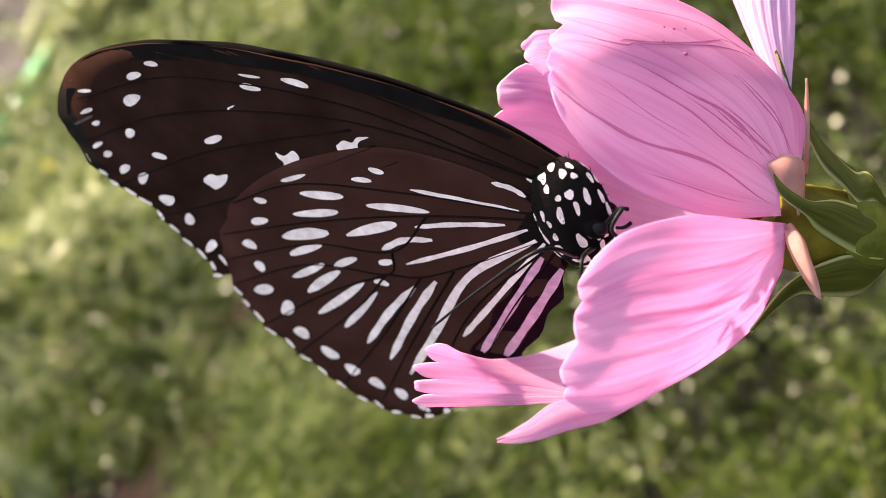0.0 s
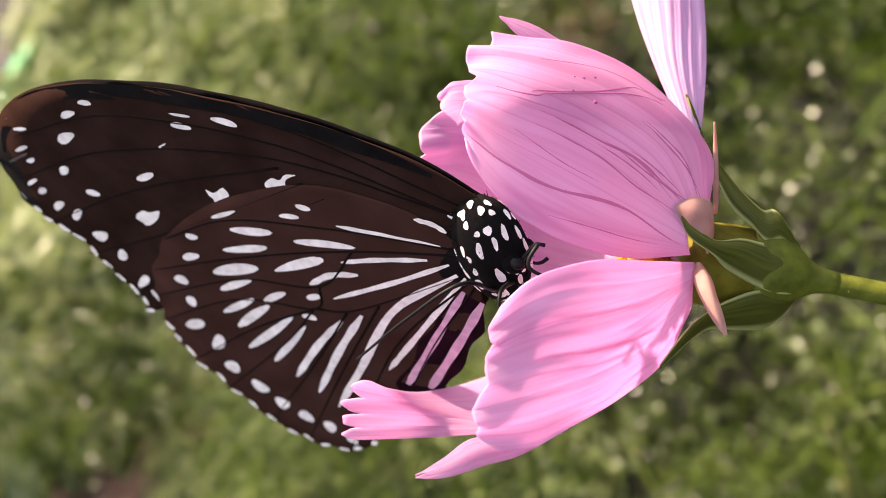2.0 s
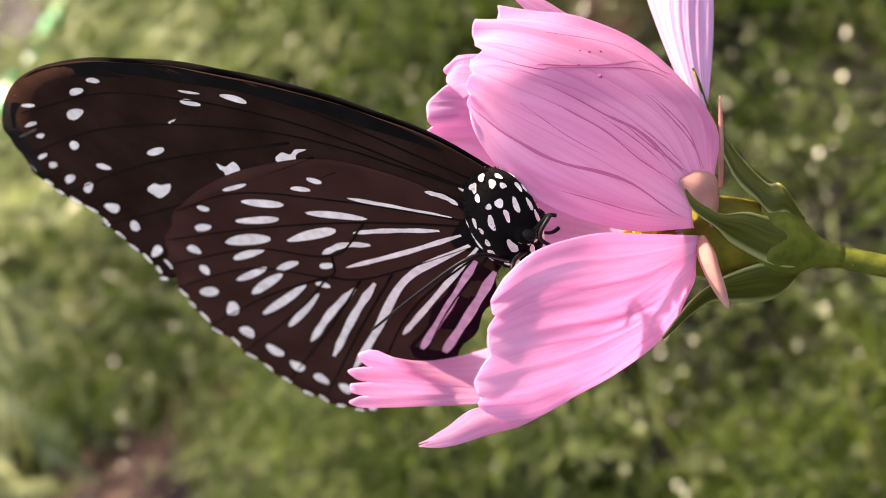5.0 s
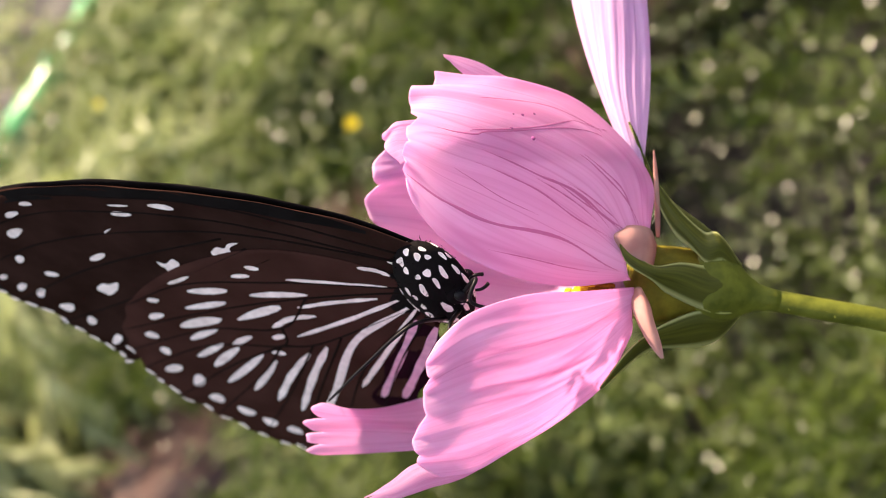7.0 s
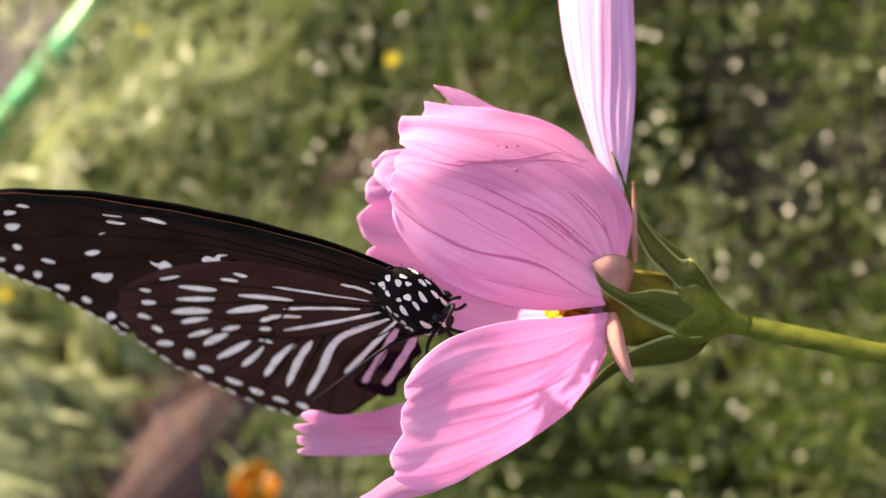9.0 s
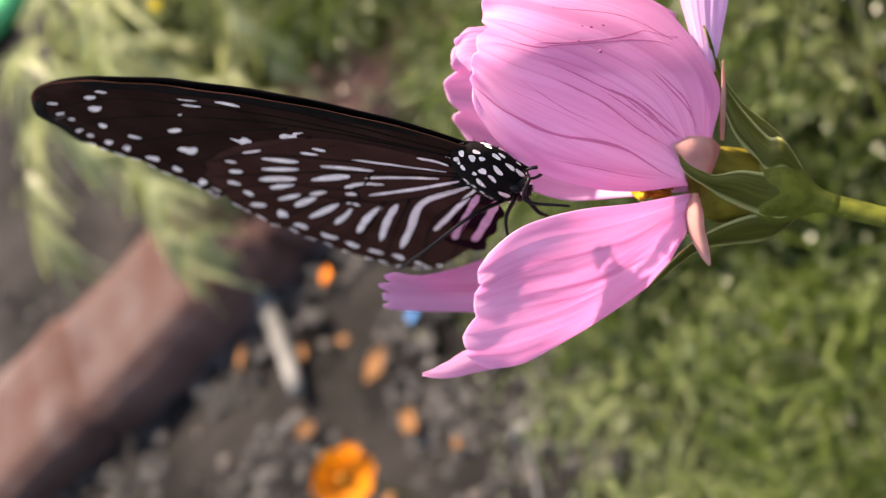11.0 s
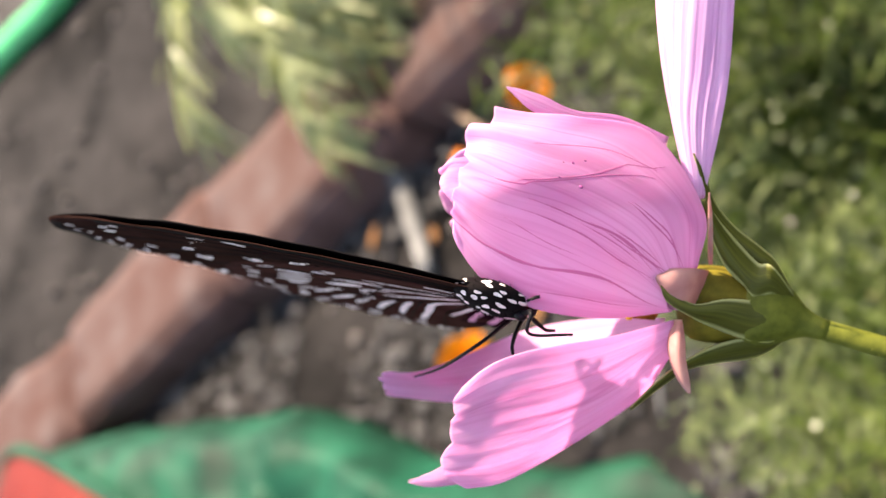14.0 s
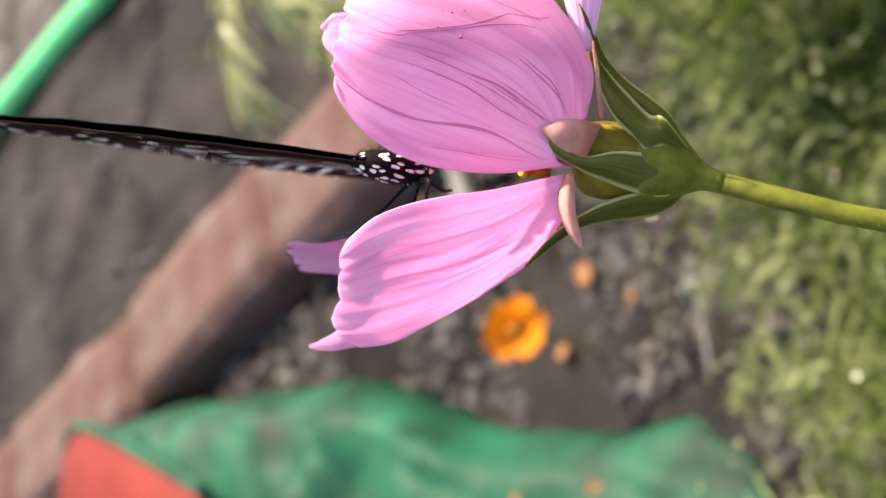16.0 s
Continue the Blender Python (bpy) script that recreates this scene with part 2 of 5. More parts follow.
# ---- mesh helpers ----
def mesh_from(name, verts, faces, mats, uvs=None, smooth=True, mat_of=None):
    me = bpy.data.meshes.new(name)
    me.from_pydata([tuple(v) for v in verts], [], faces)
    for m in mats if isinstance(mats, (list, tuple)) else [mats]:
        me.materials.append(m)
    if smooth:
        me.polygons.foreach_set("use_smooth", [True] * len(me.polygons))
    if mat_of is not None:
        me.polygons.foreach_set("material_index", mat_of)
    if uvs is not None:
        lay = me.uv_layers.new(name="UVMap")
        idx = np.empty(len(me.loops), dtype=np.int32)
        me.loops.foreach_get("vertex_index", idx)
        lay.data.foreach_set("uv", np.asarray(uvs, dtype=np.float32)[idx].ravel())
    me.update()
    return me


def part(name, me, parent, label=""):
    ob = new(name, me)
    ob.parent = parent
    return tagged(ob, label)


def empty(name, m, label, category, group="", kind=""):
    ob = new(name)
    ob.empty_display_size = 0.01
    ob.matrix_world = m
    return tagged(ob, label, category, group, kind)


def spline(pts, n):
    """A smooth curve through a few points (Catmull-Rom), n points a span."""
    p = np.array(pts, float)
    p = np.vstack([2 * p[0] - p[1], p, 2 * p[-1] - p[-2]])
    out = []
    for k in range(1, len(p) - 2):
        t = np.linspace(0, 1, n, endpoint=False)[:, None]
        out.append(0.5 * (2 * p[k] + (p[k + 1] - p[k - 1]) * t + (2 * p[k - 1] - 5 * p[k] + 4 * p[k + 1] - p[k + 2]) * t ** 2
                          + (3 * p[k] - p[k - 1] - 3 * p[k + 1] + p[k + 2]) * t ** 3))
    return np.vstack(out + [p[-2:-1]])


def unit(v):
    v = np.asarray(v, float)
    return v / (np.linalg.norm(v, axis=-1, keepdims=True) + 1e-12)


def tube(pts, radii, sides=8, cap=True):
    """Vertices and faces of a round tube along points."""
    p = np.asarray(pts, float)
    r = np.broadcast_to(np.asarray(radii, float), (len(p),))
    t = unit(np.gradient(p, axis=0))
    ref = np.array([0.31, 0.52, 0.79])
    s = unit(np.cross(t, ref))
    q = np.cross(t, s)
    a = np.linspace(0, 2 * np.pi, sides, endpoint=False)
    v = p[:, None] + r[:, None, None] * (np.cos(a)[None, :, None] * s[:, None] + np.sin(a)[None, :, None] * q[:, None])
    v = v.reshape(-1, 3)
    f = []
    for i in range(len(p) - 1):
        for k in range(sides):
            k2 = (k + 1) % sides
            f.append((i * sides + k, i * sides + k2, (i + 1) * sides + k2, (i + 1) * sides + k))
    if cap:
        f.append(tuple(range(sides))[::-1])
        f.append(tuple(range((len(p) - 1) * sides, len(p) * sides)))
    return v, f


def join(chunks):
    """Join (verts, faces) chunks."""
    vs, fs, n = [], [], 0
    for v, f in chunks:
        vs.append(np.asarray(v, float))
        fs += [tuple(i + n for i in q) for q in f]
        n += len(v)
    return np.vstack(vs), fs


def sphere(c, r, seg=10, rings=7, squash=(1, 1, 1)):
    v, f = [], []
    for i in range(rings + 1):
        th = math.pi * i / rings
        for k in range(seg):
            a = 2 * math.pi * k / seg
            v.append((c[0] + r * squash[0] * math.sin(th) * math.cos(a), c[1] + r * squash[1] * math.sin(th) * math.sin(a), c[2] + r * squash[2] * math.cos(th)))
    for i in range(rings):
        for k in range(seg):
            k2 = (k + 1) % seg
            f.append((i * seg + k, (i + 1) * seg + k, (i + 1) * seg + k2, i * seg + k2))
    return np.array(v), f


MM = 0.00082          # the flower and butterfly are drawn in units of 0.82 mm
rng = np.random.default_rng(7)


# ---- the pink cosmos flower; its origin is the nearest corner of the bract ----
FLOWER = pose(0.0, 0.0, 0.68218, -140.796, 33.033, -33.754)
flower = empty("cosmos_flower", FLOWER, "pink cosmos flower half open on a green stem", "flower")


def loft(rails, nu, nv, first=0.0):
    """A smooth sheet through a few guide curves that run from the base to the end; returns points (nv, nu, 3)."""
    along = np.array([spline(q, 12) for q in rails])
    across = np.stack([spline(along[:, k], 12) for k in range(along.shape[1])], axis=1)
    pick_v, pick_u = np.linspace(0, across.shape[0] - 1, nv), np.linspace(first, 1, nu) * (across.shape[1] - 1)
    rows = np.array([[np.interp(pick_u, np.arange(across.shape[1]), across[k, :, c]) for c in range(3)] for k in range(across.shape[0])])
    return np.array([[np.interp(pick_v, np.arange(across.shape[0]), rows[:, c, k]) for k in range(nu)] for c in range(3)]).transpose(2, 1, 0)


def normals(g):
    return unit(np.cross(np.gradient(g, axis=1), np.gradient(g, axis=0)))


def trimmed(g, ends):
    """Shorten each line of a sheet to its share of the length."""
    n = g.shape[1]
    return np.array([[np.interp(np.linspace(0, e, n) * (n - 1), np.arange(n), row[:, c]) for c in range(3)] for row, e in zip(g, ends)]).transpose(0, 2, 1)


def sheet(name, g, mat, label, thick, parent=None):
    nv, nu = g.shape[:2]
    uv = np.stack(np.meshgrid(np.linspace(0, 1, nu), np.linspace(0, 1, nv)), axis=2)
    faces = [(j * nu + i, (j + 1) * nu + i, (j + 1) * nu + i + 1, j * nu + i + 1) for j in range(nv - 1) for i in range(nu - 1)]
    ob = part(name, mesh_from(name, g.reshape(-1, 3) * MM, faces, mat, uv.reshape(-1, 2)), parent or flower, label)
    so = ob.modifiers.new("thickness", "SOLIDIFY")
    so.thickness, so.offset = thick * MM, 0
    return ob


def petal(rails, teeth=0.05, tooth_n=3, pleat=0.12, pleats=6, seed=0, label="", nu=60, nv=81, ruffle=0.0, round_end=0.06, mat=None, steps=None):
    """A petal on guide curves: a toothed and ragged end, fine pleats along its length and a ruffled end."""
    r = np.random.default_rng(seed)
    v = np.linspace(0, 1, nv)
    ph = r.uniform(0, 6.28, 4)
    lobes = np.abs(np.sin(v * math.pi * tooth_n + 0.25 * np.sin(5 * v + ph[0]))) ** 0.7
    ends = 1 - teeth * (1 - lobes) - 0.25 * teeth * np.abs((v * tooth_n * 2.3 + ph[1]) % 1 - 0.4) - round_end * np.abs(2 * v - 1) ** 4
    if steps:
        ends = np.where(v < steps[0][0], ends, np.interp(v, *zip(*steps)) - 0.2 * teeth * (1 - lobes))
    g = trimmed(loft(rails, nu, nv), ends)
    u = np.linspace(0, 1, nu)[None, :]
    w = v[:, None] + 0.02 * np.sin(4 * u + ph[2])
    shape = np.abs(np.sin(w * math.pi * pleats + ph[3])) ** 0.6 + 0.35 * np.abs(np.sin(w * math.pi * pleats * 2.3 + ph[0])) ** 0.6
    h = pleat * (shape - 0.8) * np.minimum(u * 4, 1) * (1.15 - 0.55 * u)
    h = h + ruffle * np.sin(w * math.pi * tooth_n * 2 + ph[1]) * np.maximum(u - 0.7, 0) ** 2 * 11
    g = g + normals(g) * h[:, :, None]
    sheet("petal", g, mat or PINK, label, 0.16)
    return g


# the two large petals, seen from outside with the light coming through them
FRONT = [[(2.5, 5.1, 1.5), (-4.7, 5.4, -1.8), (-11.8, 3.5, -5.5), (-17, 0.2, -7.3), (-20.1, -3.6, -7.5), (-21.1, -6.4, -7)],
       [(2.1, 4.1, 0.3), (-4.6, 2, -2.2), (-11.7, -1.3, -5), (-16.9, -4.4, -6.6), (-19.7, -6.8, -6.8), (-21.4, -8.3, -6.6)],
       [(2, 2.5, 0), (-3.9, -2.2, -1.6), (-10.4, -6, -3.6), (-16.3, -8.2, -5.6), (-19, -9.3, -6), (-21.3, -10.3, -5.6)],
       [(2.4, 0.7, 0), (-1.4, -5.2, -1), (-8, -9.5, -2.8), (-13.8, -11.7, -4.5), (-18, -13, -4.4), (-20.9, -13.4, -3.6)],
       [(3.8, -0.1, 1), (2.1, -7.5, 1.5), (-5.1, -12.8, 0), (-12, -14.9, -1.8), (-16.8, -15.8, -2.2), (-20.7, -16, -2.2)],
       [(4.8, -0, 3), (5, -6.2, 4.5), (-1.5, -14, 6.8), (-9, -16.9, 2), (-14.5, -17.4, 0.3), (-18.5, -17.7, 0)]]
front = petal(FRONT, 0.055, 5, 0.04, 5, 1, "bright translucent front petal with dark magenta veins", 80, 121, 0.45, 0.02,
              steps=[(0.52, 0.97), (0.565, 0.90), (0.59, 0.975), (0.70, 0.995), (0.815, 1.0), (0.845, 0.985), (0.856, 0.905), (0.93, 0.935), (0.99, 0.99), (1.0, 0.985)])
LOWER = [[(2.8, 5.9, 1), (-3, 5.7, -5.5), (-7.8, 5.5, -9.3), (-11.8, 6.2, -11), (-15.2, 7.5, -12.6), (-18.4, 10.2, -14)],
       [(2.7, 6.9, 0.5), (-3.1, 8.3, -5.2), (-7.9, 9.3, -9), (-11.9, 10, -11.3), (-15.6, 11.2, -13), (-19.2, 13.3, -14)],
       [(2.5, 8, 0), (-2.8, 10.8, -4.8), (-7.9, 12.6, -8.8), (-12, 13.4, -11.3), (-15.6, 14.3, -13), (-19.4, 15.5, -14)],
       [(2.5, 9.3, 0.5), (-2.2, 13.3, -3.6), (-7.7, 15.9, -7.8), (-11.8, 17.1, -10.8), (-15.7, 18, -12.8), (-20.4, 19.2, -13.8)],
       [(2.6, 10.3, 1.5), (-1.3, 15.1, -1.5), (-7.2, 18.5, -6.5), (-11.6, 20.1, -10), (-15.6, 21.2, -12), (-20.6, 21.5, -13.5)],
       [(2.5, 11.4, 3), (-0.5, 16.3, 1), (-5.9, 19.7, -3.8), (-11, 21.7, -9.5), (-14.5, 23.3, -11.2), (-18.3, 23.6, -12.8)]]
lower = petal(LOWER, 0.034, 4, 0.14, 6, 3, "pleated front petal with a toothed end", 80, 101, 0.30, 0.0)


def veins(g, lines):
    """Raised darker veins on a petal's outer face: shares of its length and width, and a width in the drawing's unit."""
    n = normals(g)
    nv, nu = g.shape[:2]
    for way, width in lines:
        q = spline([(u * (nu - 1), v * (nv - 1), 0) for u, v in way], 8)
        q[:, 0], q[:, 1] = np.clip(q[:, 0], 0, nu - 1.01), np.clip(q[:, 1], 0, nv - 1.01)
        i, j = q[:, 0].astype(int), q[:, 1].astype(int)
        fu, fv = (q[:, 0] - i)[:, None], (q[:, 1] - j)[:, None]
        p = (g[j, i] * (1 - fu) + g[j, i + 1] * fu) * (1 - fv) + (g[j + 1, i] * (1 - fu) + g[j + 1, i + 1] * fu) * fv
        up = -INSIDE * n[j, i]
        t = unit(np.gradient(p, axis=0))
        side = unit(np.cross(t, up))
        k = np.linspace(0, 1, len(p))
        w = (0.30 * width * np.minimum(1, np.minimum(0.1 + 3 * k, 0.1 + 3 * (1 - k))) * (1 + 0.2 * np.sin(23 * k + 9 * width)))[:, None]
        v = np.vstack([p - side * w + up * 0.085, p + up * 0.13, p + side * w + up * 0.085])
        m = len(p)
        f = [(a + c * m, a + 1 + c * m, a + 1 + (c + 1) * m, a + (c + 1) * m) for a in range(m - 1) for c in range(2)]
        part("vein", mesh_from("vein", v * MM, f, PINK_VEIN), flower)


def inner_petal():
    """A narrower petal lying close inside the front one, so that the light passes two layers there."""
    g = loft(FRONT, 90, 121)
    n = normals(g)
    s, t = np.linspace(0, 1, 61), np.linspace(0, 1, 90)
    ends = np.interp(s, [0, 0.15, 0.3, 0.5, 0.8, 1], [0.82, 0.66, 0.62, 0.76, 0.85, 0.90])
    low = ([0, 0.1, 0.2, 0.27, 0.36, 0.44, 0.5, 0.57, 0.66, 0.8, 1], [0.95, 0.88, 0.80, 0.68, 0.56, 0.47, 0.51, 0.50, 0.43, 0.30, 0.25])
    out = np.empty((61, 90, 3))
    for j in range(61):
        for i in range(90):
            u = t[i] * (ends[j] + 0.012 * math.sin(s[j] * 31))
            lo = np.interp(u, *low)
            a, b = (lo + s[j] * (0.985 - lo)) * 120, u * 89
            j0, i0 = min(int(a), 119), min(int(b), 88)
            fa, fb = a - j0, b - i0
            p = g[j0, i0] * (1 - fa) * (1 - fb) + g[j0 + 1, i0] * fa * (1 - fb) + g[j0, i0 + 1] * (1 - fa) * fb + g[j0 + 1, i0 + 1] * fa * fb
            out[j, i] = p + n[j0, i0] * INSIDE * 0.3
    return out


INSIDE = math.copysign(1.0, normals(front)[50, 40][2])
sheet("petal", inner_petal(), PINK, "petal lying inside the front petal", 0.16)
veins(front, [([(0.94, 0.13), (0.61, 0.18), (0.44, 0.2), (0.2, 0.27), (0.03, 0.18)], 0.58),
    ([(0.82, 0.54), (0.69, 0.55), (0.54, 0.61), (0.43, 0.68), (0.36, 0.76), (0.3, 0.84)], 0.36),
    ([(0.53, 0.5), (0.43, 0.49), (0.33, 0.49), (0.25, 0.51), (0.18, 0.51), (0.08, 0.5)], 0.34),
    ([(0.28, 0.69), (0.2, 0.69), (0.12, 0.72), (0.03, 0.74)], 0.30),
    ([(0.27, 0.53), (0.17, 0.55), (0.07, 0.59)], 0.24),
    ([(0.54, 0.43), (0.42, 0.42), (0.32, 0.42), (0.18, 0.4), (0.05, 0.45)], 0.3),
    ([(0.32, 0.5), (0.22, 0.52), (0.12, 0.53), (0.02, 0.62)], 0.34),
    ([(0.29, 0.5), (0.17, 0.5), (0.03, 0.58)], 0.26),
    ([(0.34, 0.47), (0.24, 0.47), (0.12, 0.47)], 0.22),
    ([(0.29, 0.68), (0.17, 0.68), (0.02, 0.77)], 0.32),
    ([(0.67, 0.57), (0.52, 0.63), (0.4, 0.73), (0.34, 0.93)], 0.4),
    ([(0.44, 0.08), (0.27, 0.12), (0.1, 0.13)], 0.18),
    ([(0.59, 0.37), (0.42, 0.32), (0.29, 0.32)], 0.16),
    ([(0.64, 0.78), (0.47, 0.83), (0.34, 0.88)], 0.2)])
veins(lower, [([(0.92, 0.1), (0.61, 0.25), (0.37, 0.28), (0.18, 0.32), (0.03, 0.23)], 0.34),
    ([(0.97, 0.43), (0.76, 0.45), (0.49, 0.48), (0.27, 0.53), (0.12, 0.58)], 0.75),
    ([(0.92, 0.52), (0.67, 0.53), (0.39, 0.58), (0.2, 0.63)], 0.34),
    ([(0.96, 0.45), (0.76, 0.48), (0.55, 0.5)], 0.5),
    ([(0.89, 0.87), (0.67, 0.88), (0.45, 0.9), (0.29, 0.82), (0.13, 0.82)], 0.28),
    ([(0.69, 0.05), (0.42, 0.1), (0.18, 0.12)], 0.2),
    ([(0.94, 0.22), (0.69, 0.33), (0.45, 0.37)], 0.2),
    ([(0.89, 0.63), (0.67, 0.65), (0.44, 0.67)], 0.22)])

# petals round the back and sides
petal([[(0.9, 9.2, 8), (-8.7, 14.7, 17), (-18.6, 19.5, 21), (-25.4, 20.3, 12.5), (-29.2, 19.1, 4.5), (-32, 17.4, 0.5)],
       [(0.5, 10.4, 8), (-10.2, 20.3, 14), (-16, 23.2, 13), (-22.4, 22.5, 10), (-28.4, 21.2, 5.5), (-34.2, 20.5, 4)],
       [(0.5, 11.1, 7.5), (-10.5, 21.9, 11), (-16.2, 23.7, 10), (-22.4, 23.6, 9), (-28.5, 23.2, 7), (-34.4, 22.9, 6)],
       [(0.4, 11.6, 7), (-10.6, 22.9, 9), (-16.2, 24.2, 9), (-22.4, 24.7, 8.5), (-28.5, 24.9, 8), (-34.4, 24.9, 7.8)]], 0.10, 4, 0.16, 4, 4, "folded petal below the butterfly with a toothed end", 50, 61, 0.2, 0.0)
petal([[(-11, 21.3, -7), (-16.9, 22.5, -8.5), (-20.7, 22.9, -9), (-23.3, 24.7, -9), (-26, 26.3, -8.8)],
       [(-11.1, 21.8, -7.6), (-16.3, 23.3, -9), (-19.9, 24, -9.4), (-23.1, 25.6, -9.2), (-26.2, 26.5, -8.8)],
       [(-11.1, 22.2, -7), (-15.8, 24.5, -8.5), (-19.2, 25.4, -9), (-22.7, 26.5, -9), (-25.9, 26.9, -8.8)]], 0.12, 2, 0.08, 2, 5, "petal with a narrow pointed tip", 40, 31)
petal([[(-0.1, -13.1, 9), (-5.2, -15.9, 6.5), (-9.9, -17.1, 3.5), (-13.6, -19, 2.2), (-17.3, -20, 1.4)],
       [(-0.2, -12.4, 8.5), (-5.3, -15, 6), (-10.2, -16.5, 3), (-13.9, -18, 1.7), (-17.3, -19.8, 1.4)],
       [(-0.2, -11.5, 8.2), (-5.3, -14, 5.5), (-10.6, -15.8, 2.8), (-14.4, -17.2, 1.8), (-17.1, -19.6, 1.4)]], 0.03, 2, 0.06, 3, 7, "petal tip rising behind the others", 40, 31)
petal([[(3.2, -6.6, 6), (0.1, -15.3, 9), (-1.7, -21.3, 11), (-3, -28, 13), (-3.3, -34.2, 15), (-2.3, -39.7, 17)],
       [(3.9, -6.9, 6), (2.1, -15.2, 8), (1.8, -21, 9.6), (1.6, -27.6, 11.2), (1.7, -34.3, 13), (1.9, -41, 16)],
       [(4.6, -6.9, 7), (5.7, -15.2, 9.4), (6, -21.1, 11.4), (5.8, -27.7, 13.2), (5.5, -33.9, 15), (5, -39.5, 17)]], 0.05, 3, 0.16, 7, 8, "petal spread wide, inner face in full sun", 60, 71, mat=PINK_INNER)
petal([[(1.9, 3.8, 6), (-6.7, -3, 9), (-15, -8.3, 9), (-20.6, -10.2, 7), (-24.7, -11, 6)],
       [(1.9, 5.1, 7), (-6.8, 1.2, 10), (-15.1, -3.5, 10), (-20.8, -6.6, 8), (-26.5, -6.1, 6)],
       [(2.2, 6.1, 7), (-5.6, 5.9, 11), (-13.4, 3.8, 12), (-19.8, 0.9, 10), (-26.7, -1.2, 8)],
       [(2.5, 7, 6), (-5.1, 9, 9), (-12.2, 10.3, 11), (-18.1, 8.6, 11), (-24.4, 4, 9)]], 0.06, 3, 0.20, 6, 6, "mauve back petal showing its inner face", 60, 71, 0.5, mat=PINK_INNER)
petal([[(-19.3, -8.9, -4.5), (-20.1, -8.3, -4.8), (-21.3, -8.2, -5), (-21.9, -7.9, -5.2)],
       [(-19.3, -11, -3.2), (-20.5, -11.3, -3.4), (-22.2, -11.3, -3.6), (-23.9, -10.5, -3.6)],
       [(-19.3, -12.5, -2.4), (-20.2, -12.7, -2.6), (-21.4, -12.6, -3), (-22.4, -12.4, -3.4)]], 0.10, 2, 0.10, 3, 9, "curled petal end", 40, 41, 0.3)


def sepal(rails, mat, name, label):
    g = loft(rails, 28, 17)
    sheet(name, g, mat, label, 0.28)


# green outer sepals, joined at the base and tapering to points
for rails in (
    [[(15.5, 5.8, 7.8), (13.1, 3.6, 6), (11.5, 4.1, 5), (8.2, 3.5, 3), (5, 3.7, 1), (2.5, 2, 0), (1.1, 0.5, -0.4)],
       [(15.6, 7.2, 7.8), (13.3, 6.1, 4.8), (11.1, 5.9, 3.6), (8, 4.7, 2), (4.9, 4.1, 0.4), (2.3, 2.5, -0.3), (1.1, 0.5, -0.4)],
       [(15.7, 8.5, 7.8), (13.5, 9.4, 5.6), (10.4, 8.7, 4.2), (6.5, 6.7, 2.4), (4.7, 5.1, 0.8), (2, 3.1, -0.1), (1.2, 0.6, -0.4)]],
    [[(15.5, 5.8, 7.8), (13.1, 3.6, 6), (11.4, 3.9, 5), (10.2, 2.6, 5), (7.9, 0.6, 5), (6.1, -2.7, 5), (4.8, -6.9, 5.2)],
       [(15.4, 5, 7.8), (13, 1.8, 5.8), (11.1, 1.7, 5), (8.7, -0.6, 4.8), (6.7, -3.3, 4.9), (5.4, -6.1, 5.2), (4.7, -7.1, 5.2)],
       [(15.4, 4.2, 7.8), (12.8, 0.6, 7), (11.2, 0.4, 7), (8.9, -1.7, 7), (7, -3.9, 6.5), (5.6, -5.8, 6), (4.7, -7.3, 5.4)]],
    [[(15.4, 4.7, 7.8), (12.9, 2, 8), (10.9, 0.8, 7.6), (8, -1.7, 7.4), (5.8, -4.1, 7.3), (4.5, -7.8, 7.2), (3.2, -11.8, 6.9)],
       [(15.4, 4.3, 7.8), (13, 1.2, 8), (11, -0.2, 7.8), (7.9, -2.6, 7.6), (5.7, -5.2, 7.4), (4.5, -8.5, 7.2), (3.1, -12.1, 6.9)],
       [(15.4, 4.1, 7.8), (13.1, 1.2, 9.5), (11.1, -0.6, 9.5), (7.9, -3.1, 9), (5.6, -6.2, 8.2), (4.5, -9.3, 7.6), (3.1, -12.2, 6.9)]],
    [[(15.7, 8.5, 7.8), (13.4, 9.6, 6), (10.4, 8.9, 4.6), (7, 9.8, 3), (4.3, 11, 1), (1.7, 12.8, -1), (-1.2, 16.3, -2)],
       [(15.7, 8.8, 7.8), (13.3, 10.6, 6.6), (10.6, 10.6, 5), (7.3, 11.1, 3.4), (4.5, 11.5, 1.2), (1.9, 13.1, -0.8), (-1.2, 16.4, -2)],
       [(15.7, 9.2, 7.8), (13, 12.4, 9), (10.7, 13.2, 8), (7.6, 13.1, 6), (4.6, 12.9, 3), (2, 14.1, 0.4), (-1.1, 16.5, -2)]],
):
    sepal(rails, SEPAL, "sepal", "pointed dark green sepal with a pale rim")
